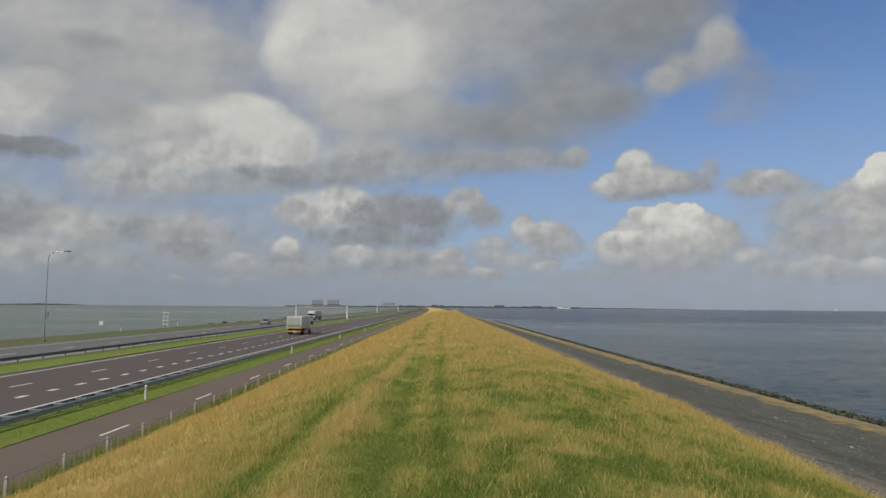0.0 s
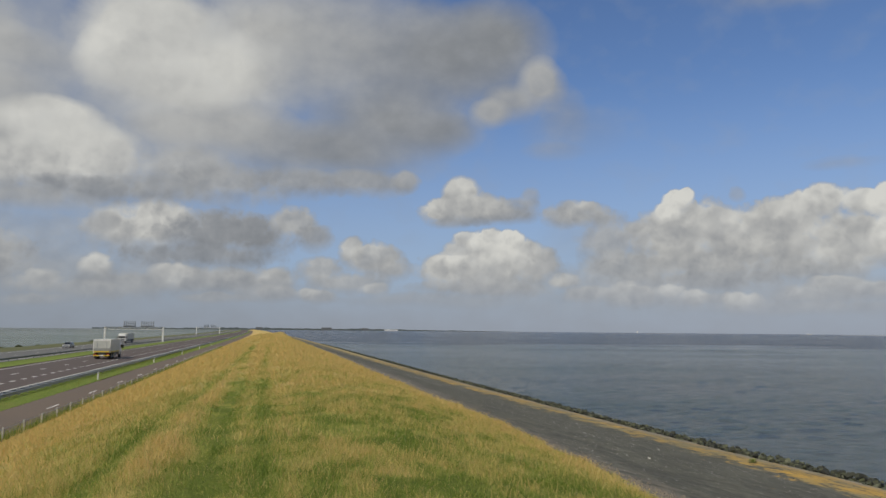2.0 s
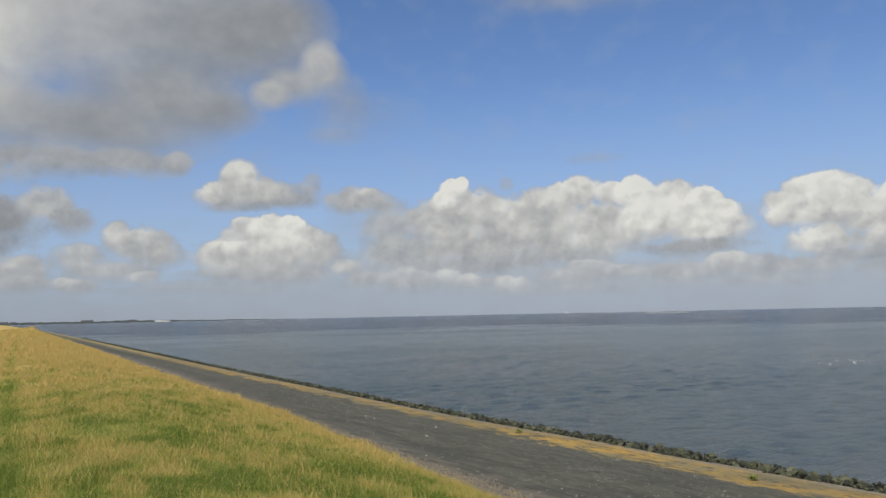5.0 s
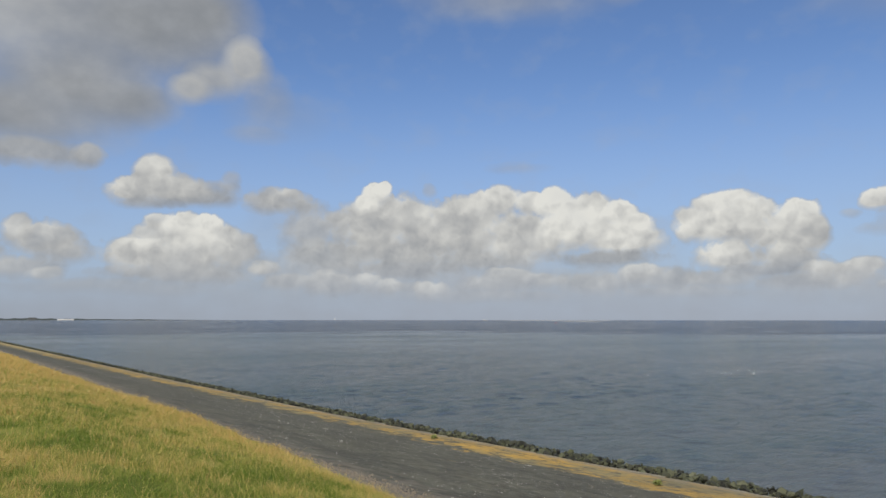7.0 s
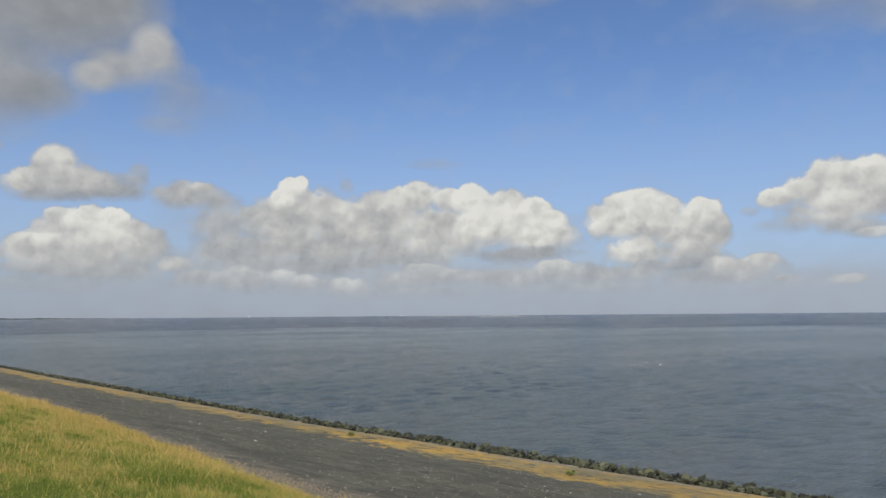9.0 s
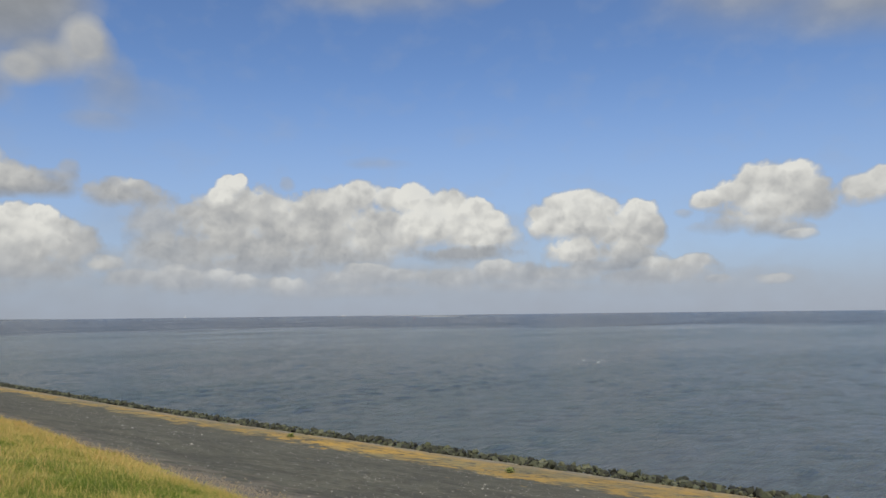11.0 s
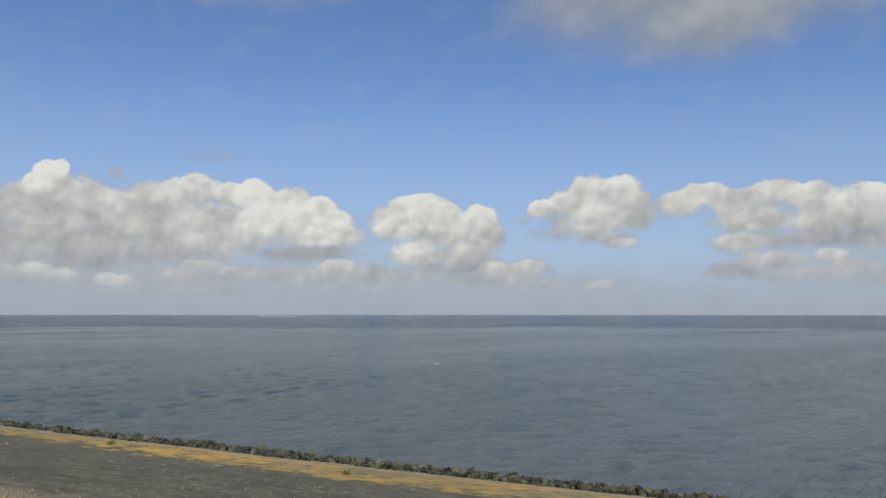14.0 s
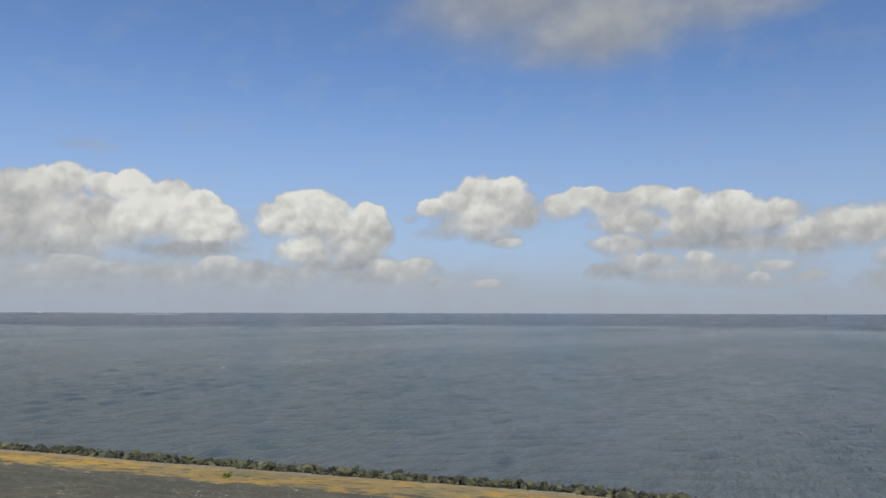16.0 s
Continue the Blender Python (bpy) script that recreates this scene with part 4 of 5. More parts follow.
far_stones.matrix_basis = Matrix.Translation((-33.0, -20.0, 0.0))
tagged(far_stones, kind="stuff")

# ---- shell grit and pale stones strewn on the asphalt ----
rng = np.random.RandomState(11)
gv, gf = [], []
for i in range(6500):
    t = rng.rand()
    x = 9.0 + 18.0 * t
    y = 2 + 110 * rng.rand() ** 1.5
    if fbm(np.array([x * 0.3]), np.array([y * 0.2]), 77)[0] < 0.47 and rng.rand() < 0.75:
        continue
    wx = x + float(shore_shift(y)) * max(0.0, min(1.0, (x - 12) / 14))
    z = float(slope_height(np.array([x]), np.array([y]))[0])
    r = rng.uniform(0.012, 0.034) * (2.4 if rng.rand() < 0.03 else 1.0)
    base = len(gv)
    a0, n = rng.uniform(0, 6.28), 6
    for j in range(n):
        a = a0 + j * 6.2832 / n
        rr = r * rng.uniform(0.6, 1.3)
        gv.append((wx + rr * math.cos(a), y + 1.4 * rr * math.sin(a), z - 0.01))
    gv.append((wx, y, z + r * 0.5))
    gf += [(base + j, base + (j + 1) % n, base + n) for j in range(n)]
tagged(mesh_object("shell_grit", gv, gf, SHELL), "pale shells and pebbles strewn over the asphalt", "debris", kind="stuff")

# crumbled gravel along the upper edge of the asphalt
rng = np.random.RandomState(19)
gv, gf = [], []
for i in range(5200):
    y = 1.5 + 60 * rng.rand() ** 1.6
    x = 7.75 + abs(rng.normal(0, 0.42)) + 0.35 * (smooth_noise(np.array([3.3]), np.array([y * 0.7]), 88)[0] - 0.5)
    z = float(slope_height(np.array([x]), np.array([y]))[0])
    r = rng.uniform(0.012, 0.045) * (1.0 + y / 60)
    base = len(gv)
    a0 = rng.uniform(0, 6.28)
    for j in range(5):
        a = a0 + j * 1.2566
        rr = r * rng.uniform(0.6, 1.3)
        gv.append((x + rr * math.cos(a), y + rr * math.sin(a), z - 0.01))
    gv.append((x, y, z + r * 0.7))
    gf += [(base + j, base + (j + 1) % 5, base + 5) for j in range(5)]
tagged(mesh_object("gravel", gv, gf, GRAVEL), "loose gravel crumbling from the asphalt edge", "debris", kind="stuff")

# concrete edging between the lichen belt and the boulders
edging = empty("concrete_edging", 32.15, 0.0, 0.85)
tagged(edging, "low weathered concrete edging blocks above the boulders", "kerb", kind="structure")
bm = bmesh.new()
box(bm, -0.15, 0.15, -0.74, 0.74, -0.2, 0.10, bevel=0.02)
block = part("edging_block", bm, EDGING, edging)
y, n = 8.0, 0
while y < 200:
    ob = block if n == 0 else new("edging_block", block.data)
    ob.parent = edging
    turn = math.degrees(math.atan2(float(shore_shift(y + 1) - shore_shift(y - 1)), 2.0))
    ob.matrix_basis = pose(float(shore_shift(y)) + float(bend(y)), y, float(rng.uniform(-0.05, 0.02)), 0, 0, -turn + float(rng.uniform(-0.6, 0.6)))
    y += 1.5
    n += 1

# ---- grass ----


def grow(name, zones, label, seed, ripe=None):
    """Curved tapering blades in tufts; zones of x0, x1, y0, y1, blades per square metre, width, height."""
    rng = np.random.RandomState(seed)
    allv, alld, n_total = [], [], 0
    for x0, x1, y0, y1, density, width, tall in zones:
        n = int((x1 - x0) * (y1 - y0) * density)
        tufts = max(1, n // 9)
        tx, ty = rng.uniform(x0, x1, tufts), rng.uniform(y0, y1, tufts)
        th = rng.uniform(0.55, 1.35, tufts)
        pick = rng.randint(0, tufts, n)
        spread = 0.09 + 0.004 * y0
        x = tx[pick] + rng.normal(0, spread, n)
        y = ty[pick] + rng.normal(0, spread * 1.2, n)
        keep = (x > -11.2) & (x < 7.5 - 0.6 * np.clip((14 - y) / 6, 0, 1) + (fbm(x * 0 + 3.0, y * 0.8, 31) - 0.5) * 1.0)
        x, y, pick = x[keep], y[keep], pick[keep]
        n = len(x)
        d = np.clip(dryness(x, y) + rng.normal(0, 0.17, n) + rng.normal(0, 0.22, tufts)[pick], 0, 1)
        if ripe is not None:
            d = np.clip(rng.normal(ripe, 0.08, n), 0, 1)
        h = tall * th[pick] * rng.uniform(0.5, 1.2, n) * (0.74 + 0.56 * d) * (0.55 + 0.9 * fbm(x * 1.6, y * 1.3, 83, 3)) * (0.45 + 0.55 * np.clip((x + 11.5) / 2, 0, 1))
        h = h * (1.0 - 0.35 * np.exp(-((x - track_b(y)) / 0.35) ** 2))
        w = width * rng.uniform(0.6, 1.3, n)
        face = rng.uniform(0, np.pi, n)
        lean_a = rng.uniform(0, 6.283, n)
        lean = rng.uniform(0.1, 1.3, n) * h
        lx, ly = np.cos(lean_a) * lean, np.sin(lean_a) * lean
        wx, wy = np.cos(face) * w * 0.5, np.sin(face) * w * 0.5
        z = crest_height(x, y) - 0.02
        X = x + bend(y)
        v = np.empty((n, 5, 3))
        v[:, 0] = np.stack([X - wx, y - wy, z], 1)
        v[:, 1] = np.stack([X + wx, y + wy, z], 1)
        v[:, 2] = np.stack([X + lx * 0.35 + wx * 0.8, y + ly * 0.35 + wy * 0.8, z + h * 0.6], 1)
        v[:, 3] = np.stack([X + lx * 0.35 - wx * 0.8, y + ly * 0.35 - wy * 0.8, z + h * 0.6], 1)
        v[:, 4] = np.stack([X + lx, y + ly, z + h * 0.97], 1)
        allv.append(v.reshape(-1, 3))
        alld.append(np.repeat(d, 5))
        n_total += n
    verts, dry = np.concatenate(allv), np.concatenate(alld)
    base = np.arange(n_total) * 5
    loops = np.stack([base, base + 1, base + 2, base + 3, base + 3, base + 2, base + 4], 1).astype(np.int32).ravel()
    starts = np.stack([np.arange(n_total) * 7, np.arange(n_total) * 7 + 4], 1).astype(np.int32).ravel()
    me = bpy.data.meshes.new(name)
    me.vertices.add(len(verts))
    me.vertices.foreach_set("co", verts.astype(np.float32).ravel())
    me.loops.add(len(loops))
    me.loops.foreach_set("vertex_index", loops)
    me.polygons.add(len(starts))
    me.polygons.foreach_set("loop_start", starts)
    me.update(calc_edges=True)
    me.materials.append(BLADES)
    ob = new(name, me)
    add_float(ob, "dry", dry)
    return tagged(ob, label, "grass", kind="stuff")


grow("grass", [(-4.5, 8.5, 1.0, 12, 1500, 0.0050, 0.118), (-11.3, -4.5, 8, 14, 270, 0.009, 0.14), (-4.5, 8.5, 12, 24, 640, 0.0075, 0.125),
               (-11.3, -4.5, 14, 30, 230, 0.012, 0.15), (-4.5, 8.5, 24, 45, 260, 0.012, 0.14), (-11.3, -4.5, 30, 60, 110, 0.02, 0.19),
               (-4.5, 8.5, 45, 90, 75, 0.028, 0.18), (-11.3, -4.5, 60, 110, 50, 0.035, 0.2), (-11.3, 8.5, 90, 262, 11, 0.07, 0.22)],
     "long mixed grass, green patches among straw-coloured stalks", 3)

grow("seed_stalks", [(-4.5, 8.5, 1.0, 12, 16, 0.0045, 0.20), (-4.5, 8.5, 12, 26, 9, 0.006, 0.20), (-11.3, -4.5, 8, 40, 6, 0.008, 0.2)],
     "tall straw-coloured seed stalks standing above the grass", 4, 0.92)

# ---- wire fence at the dike foot ----
fence = empty("wire_fence", -11.2, 0, LAND_Z - 0.12)
tagged(fence, "low wire fence on pale concrete posts along the cycle path", "fence")
FENCE_STEP = 2.9


def fence_post():
    bm = bmesh.new()
    box(bm, -0.04, 0.04, -0.04, 0.04, -0.15, 0.74, bevel=0.012)
    bmesh.ops.create_cone(bm, cap_ends=True, segments=4, radius1=0.05, radius2=0.012, depth=0.05, matrix=Matrix.Translation((0, 0, 0.755)) @ Matrix.Rotation(radians(45), 4, "Z"))
    return part("post", bm, CONCRETE, fence)


post = fence_post()
for i in range(62):
    y = 22.3 - 6 * FENCE_STEP + i * FENCE_STEP
    ob = post if i == 0 else new("post", post.data)
    ob.parent = fence
    ob.matrix_basis = pose(float(bend(y)), y, 0, 0.0, ((i * 37) % 7 - 3) * 0.4, 0)
fence_end = 22.3 + 55 * FENCE_STEP
for z, r in ((0.73, 0.015), (0.5, 0.003), (0.28, 0.003)):
    bm = bmesh.new()
    y = 22.3 - 6 * FENCE_STEP
    while y < fence_end - 0.1:
        a, mid, b = y, y + FENCE_STEP / 2, y + FENCE_STEP
        rod(bm, (0.06 + float(bend(a)), a, z), (0.06 + float(bend(mid)), mid, z - 0.025), r, n=5)
        rod(bm, (0.06 + float(bend(mid)), mid, z - 0.025), (0.06 + float(bend(b)), b, z), r, n=5)
        y += FENCE_STEP
    part("wire", bm, GALVANISED, fence)
nv, nf = [], []
for i in range(330):
    y = 2.0 + i * 0.3
    base = len(nv)
    nv += [(0.058, y - 0.0007, 0.03), (0.058, y + 0.0007, 0.03), (0.058, y + 0.0007, 0.72), (0.058, y - 0.0007, 0.72), (0.064, y, 0.03), (0.064, y, 0.72)]
    nf += [(base, base + 1, base + 2, base + 3), (base + 1, base + 4, base + 5, base + 2), (base + 4, base, base + 3, base + 5)]
tagged(mesh_object("netting", nv, nf, DARK_STEEL, fence), kind="stuff")

# rank grass along the fence
fv = np.random.RandomState(8)


def tuft_row(name, x, spread, y0, y1, count, tall, width, label, ground=LAND_Z):
    verts, faces, dry = [], [], []
    for i in range(count):
        y = y0 + (y1 - y0) * fv.rand() ** 1.4
        px, h = x + fv.normal(0, spread), tall * fv.uniform(0.4, 1.2)
        a, l = fv.uniform(0, 6.28), fv.uniform(0.05, 0.5) * h
        w = width * (1 + y / 40)
        base = len(verts)
        o = float(bend(y))
        cx_, sy_ = math.cos(a + 1.57) * w / 2, math.sin(a + 1.57) * w / 2
        verts += [(px + o - cx_, y - sy_, ground - 0.03), (px + o + cx_, y + sy_, ground - 0.03), (px + o + math.cos(a) * l, y + math.sin(a) * l, ground + h)]
        faces.append((base, base + 1, base + 2))
        dry += [fv.uniform(0.0, 0.4)] * 3
    ob = mesh_object(name, verts, faces, BLADES)
    add_float(ob, "dry", dry)
    return tagged(ob, label, "grass", kind="stuff")


tuft_row("fence_grass", -11.25, 0.2, 10, 200, 20000, 0.5, 0.012, "rank green grass growing through the fence foot")
tuft_row("rail_grass", -16.75, 0.5, 18, 180, 34000, 0.2, 0.02, "uneven green grass under the guard rail")
tuft_row("path_edge_grass", -15.45, 0.06, 20, 160, 3000, 0.07, 0.012, "short grass fringe along the cycle path edge")

# ---- guard rails ----


def guard_rail(x, y0, y1, step, mat, label, double):
    rail = empty("guard_rail", x, 0, LAND_Z)
    tagged(rail, label, "guard rail")
    prof = ((0.0, 0.29), (0.05, 0.32), (0.05, 0.37), (0.0, 0.41), (0.0, 0.44), (0.05, 0.48), (0.05, 0.53), (0.0, 0.56))
    for side in ((-1, 1) if double else (1,)):
        ys = np.concatenate([np.arange(y0, 400, 8.0), np.arange(400, y1, 40.0)])
        verts, faces = [], []
        for i, yy in enumerate(ys):
            o = float(bend(yy))
            verts += [(o + side * (0.28 + px), yy, pz) for px, pz in prof]
            verts += [(o + side * (0.268 + px), yy, pz) for px, pz in prof]
            if i:
                b0, b1 = (i - 1) * 16, i * 16
                for j in range(7):
                    faces.append((b0 + j, b0 + j + 1, b1 + j + 1, b1 + j))
                    faces.append((b0 + 8 + j + 1, b0 + 8 + j, b1 + 8 + j, b1 + 8 + j + 1))
        mesh_object("beam", verts, faces, mat, rail)
    bm = bmesh.new()
    box(bm, -0.05, 0.05, -0.035, 0.035, -0.2, 0.59, bevel=0.008)
    pst = part("post", bm, mat, rail)
    bm = bmesh.new()
    box(bm, -0.27, 0.27, -0.07, 0.07, 0.47, 0.56, bevel=0.015)
    spc = part("spacer", bm, mat, rail)
    yy, n = max(y0, 20.0), 0
    while n < 90:
        o = float(bend(yy))
        for src, name in ((pst, "post"), (spc, "spacer")):
            ob = src if n == 0 else new(name, src.data)
            ob.parent = rail
            ob.location = (o, yy, 0)
        yy += step
        n += 1
    return rail


guard_rail(-17.4, -60, 1400, 2.0, GALVANISED, "galvanised double-sided steel guard rail with spacers", True)
guard_rail(-36.5, -60, 1400, 4.0, DARK_STEEL, "dark weathered steel guard rail beside the median", False)

# ---- marker posts ----


def marker_post():
    thing = empty("marker_post")
    bm = bmesh.new()
    rod(bm, (0, 0, -0.1), (0, 0, 0.72), 0.075, 0.065, 10)
    bmesh.ops.create_cone(bm, cap_ends=True, segments=10, radius1=0.065, radius2=0.03, depth=0.04, matrix=Matrix.Translation((0, 0, 0.74)))
    part("body", bm, WHITE_METAL, thing)
    boxed("reflector", GREY_PANEL, thing, -0.022, 0.022, -0.08, -0.06, 0.55, 0.64, label="small grey reflector")
    return tagged(thing, "short white plastic marker post at the verge edge", "marker post", "marker posts along the verge")


first_marker = marker_post()
for i, y in enumerate((1.6, 39.35, 77.1, 113.0, 149.0, 186.0, 223.0)):
    m = pose(-15.6 + float(bend(y)), y, LAND_Z + 0.08, 0, 0, 0)
    if i == 0:
        first_marker.matrix_basis = m
    else:
        copy_thing(first_marker, m)

# ---- lamp post ----


def lamp_post(x, y, z):
    thing = empty("street_lamp", x, y, z)
    bm = bmesh.new()
    rod(bm, (0, 0, -0.3), (0, 0, 1.6), 0.11, 0.10, 12)
    rod(bm, (0, 0, 1.6), (0.05, 0, 11.6), 0.06, 0.04, 12)
    part("pole", bm, GALVANISED, thing, smooth=False)
    bm = bmesh.new()
    pts = [(0.05, 0, 11.5), (0.25, 0, 12.05), (0.8, 0, 12.4), (2.4, 0, 12.55)]
    for a, b in zip(pts, pts[1:]):
        rod(bm, a, b, 0.05, 0.045, 8)
    part("arm", bm, GALVANISED, thing)
    head = boxed("lamp_head", GREY_PANEL, thing, 2.3, 3.15, -0.16, 0.16, 12.5, 12.68, bevel=0.05)
    boxed("lamp_cover", LAMP_GLASS, head, 2.5, 3.05, -0.12, 0.12, 12.45, 12.51, bevel=0.02)
    boxed("junction_box", GREY_PANEL, thing, 0.12, 0.42, -0.12, 0.12, 3.2, 4.1, bevel=0.03)
    boxed("flange", DARK_STEEL, thing, -0.22, 0.22, -0.22, 0.22, -0.05, 0.03, bevel=0.01)
    return tagged(thing, "tall grey tapered street lamp on the lake-side verge", "street lamp")


lamp_post(-55.8, 104.0, 4.05)

# ---- sign gantries ----


def gantry(x0, x1, y, high):
    thing = empty("sign_gantry", x0, y, LAND_Z)
    width = x1 - x0
    for x in (0.0, width):
        bm = bmesh.new()
        box(bm, x - 0.28, x + 0.28, -0.3, 0.3, -0.3, high, bevel=0.05)
        box(bm, x - 0.5, x + 0.5, -0.5, 0.5, -0.3, 0.25, bevel=0.06)
        part("leg", bm, WHITE_METAL, thing)
    bm = bmesh.new()
    for dy in (-0.4, 0.4):
        for z in (high - 0.75, high):
            rod(bm, (-0.3, dy, z), (width + 0.3, dy, z), 0.07, n=8)
    part("beam_chord", bm, WHITE_METAL, thing)
    bm = bmesh.new()
    n = 14
    for i in range(n):
        xa, xb = width * i / n, width * (i + 1) / n
        for dy in (-0.4, 0.4):
            rod(bm, (xa, dy, high - 0.75), ((xa + xb) / 2, dy, high), 0.035, n=6)
            rod(bm, ((xa + xb) / 2, dy, high), (xb, dy, high - 0.75), 0.035, n=6)
        rod(bm, (xa, -0.4, high), (xa, 0.4, high), 0.03, n=6)
    part("lattice", bm, WHITE_METAL, thing)
    for a, b in ((0.30, 0.52), (0.60, 0.84)):
        sx0, sx1 = width * a, width * b
        panel = boxed("sign_board", GREY_PANEL, thing, sx0, sx1, 0.5, 0.6, high + 0.12, high + 0.5, label="back of a grey traffic sign frame")
        for j in range(6):
            xx = sx0 + (sx1 - sx0) * (j + 0.5) / 6
            boxed("slat", PALE_PANEL, panel, xx - 0.16, xx + 0.16, 0.5, 0.58, high + 0.6, high + 2.0)
            boxed("stiffener", GALVANISED, panel, xx - 0.05, xx + 0.05, 0.36, 0.5, high - 0.3, high + 2.2)
        for zz in (high + 0.5, high + 1.4):
            boxed("cross_bar", GALVANISED, panel, sx0, sx1, 0.30, 0.36, zz - 0.05, zz + 0.05)
    bm = bmesh.new()
    box(bm, 0.2, width - 0.2, -0.5, 0.5, high + 0.02, high + 0.08)
    part("walkway", bm, DARK_STEEL, thing)
    return tagged(thing, "white steel sign gantry over the lake-side carriageway", "gantry", "gantries over the motorway")


gantry(-54.7, -35.7, 277.0, 5.1)
gantry(-54.8 + float(bend(640)), -36.6 + float(bend(640)), 640.0, 5.6)

# ---- vehicles ----


def wheel(parent, x, y, r, w):
    bm = bmesh.new()
    bmesh.ops.create_cone(bm, cap_ends=True, segments=20, radius1=r, radius2=r, depth=w, matrix=Matrix.Translation((x, y, r)) @ Matrix.Rotation(radians(90), 4, "Y"))
    edges = [e for e in bm.edges if abs(e.verts[0].co.x - e.verts[1].co.x) < 1e-4]
    bmesh.ops.bevel(bm, geom=edges, offset=0.04, segments=2, affect="EDGES")
    whl = part("wheel", bm, BLACK, parent)
    bm = bmesh.new()
    bmesh.ops.create_cone(bm, cap_ends=True, segments=16, radius1=r * 0.55, radius2=r * 0.5, depth=w + 0.03, matrix=Matrix.Translation((x, y, r)) @ Matrix.Rotation(radians(90), 4, "Y"))
    part("rim", bm, GALVANISED, whl)


def lorry(x, y, turn, body, stripe, label, box_len, box_high):
    """A box lorry; its tail at the origin, driving along +y."""
    t = empty("lorry", x, y, LAND_Z, turn)
    cargo = boxed("cargo_box", body, t, -1.25, 1.25, 0.0, box_len, 1.05, box_high, bevel=0.05)
    boxed("roof_rail", WHITE_METAL, cargo, -1.27, 1.27, -0.02, 0.12, box_high - 0.22, box_high + 0.01, bevel=0.02)
    for side in (-1, 1):
        boxed("rear_door", body, t, min(0.02 * side, 1.18 * side), max(0.02 * side, 1.18 * side), -0.05, -0.004, 1.25, box_high - 0.3, bevel=0.015)
        boxed("corner_post", WHITE_METAL, cargo, min(1.18 * side, 1.28 * side), max(1.18 * side, 1.28 * side), -0.06, 0.08, 1.0, box_high - 0.2, bevel=0.02)
        boxed("tail_lamp", RED, t, min(0.75 * side, 1.15 * side), max(0.75 * side, 1.15 * side), -0.1, -0.02, 0.72, 0.86, bevel=0.02)
        boxed("side_stripe", stripe, cargo, min(1.25 * side, 1.262 * side), max(1.25 * side, 1.262 * side), 0.1, box_len - 0.1, 1.06, 1.26)
        boxed("side_guard", DARK_STEEL, t, min(1.12 * side, 1.2 * side), max(1.12 * side, 1.2 * side), 3.4, box_len - 2.2, 0.45, 0.95, bevel=0.02)
    for bar in (-0.7, 0.7):
        boxed("lock_bar", GALVANISED, t, bar - 0.025, bar + 0.025, -0.09, -0.05, 1.2, box_high - 0.35)
    boxed("tail_lift", GREY_PANEL, t, -1.15, 1.15, -0.16, -0.06, 1.08, 1.75, bevel=0.02, label="grey tail lift folded up")
    boxed("reflector_band", stripe, t, -1.15, 1.15, -0.18, -0.16, 1.1, 1.3)
    boxed("bumper", stripe, t, -1.2, 1.2, -0.12, 0.02, 0.5, 0.68, bevel=0.02)
    boxed("number_plate", PAINT, t, -0.28, 0.28, -0.14, -0.12, 0.52, 0.66)
    boxed("chassis", DARK_STEEL, t, -0.55, 0.55, 0.2, box_len + 1.6, 0.72, 1.05)
    for yy in (1.6, 2.95):
        for side in (-1, 1):
            wheel(t, side * 1.02, yy, 0.5, 0.42)
            boxed("mudguard", BLACK, t, side * 1.02 - 0.24, side * 1.02 + 0.24, yy - 0.68, yy - 0.62, 0.2, 0.95)
    for side in (-1, 1):
        wheel(t, side * 1.05, box_len + 1.3, 0.5, 0.34)
    bm = bmesh.new()
    box(bm, -1.2, 1.2, box_len + 0.35, box_len + 2.35, 0.55, 2.5, bevel=0.16)
    cab = part("cab", bm, WHITE_METAL, t)
    boxed("windscreen", GLASS, cab, -1.05, 1.05, box_len + 2.33, box_len + 2.365, 1.5, 2.2, bevel=0.01)
    boxed("grille", DARK_STEEL, cab, -0.8, 0.8, box_len + 2.33, box_len + 2.38, 0.7, 1.3, bevel=0.02)
    boxed("wind_deflector", WHITE_METAL, cab, -1.1, 1.1, box_len + 0.5, box_len + 1.9, 2.44, box_high - 0.05, bevel=0.18)
    for side in (-1, 1):
        boxed("side_window", GLASS, cab, min(1.19 * side, 1.215 * side), max(1.19 * side, 1.215 * side), box_len + 1.2, box_len + 2.1, 1.55, 2.15, bevel=0.005)
        boxed("mirror", BLACK, cab, min(1.25 * side, 1.5 * side), max(1.25 * side, 1.5 * side), box_len + 2.1, box_len + 2.2, 1.5, 2.1, bevel=0.03)
        boxed("headlamp", LAMP_GLASS, cab, min(0.75 * side, 1.12 * side), max(0.75 * side, 1.12 * side), box_len + 2.34, box_len + 2.38, 0.72, 0.95, bevel=0.015)
    return tagged(t, label, "lorry")


lorry(-25.4, 127.0, 0.0, CANVAS, YELLOW, "grey-white box lorry with a yellow rear band driving away", 7.6, 3.12)
lorry(-45.4, 270.5, 180.0, CANVAS, GREY_PANEL, "white-cabbed lorry with a grey box coming along the far carriageway", 12.4, 3.05)

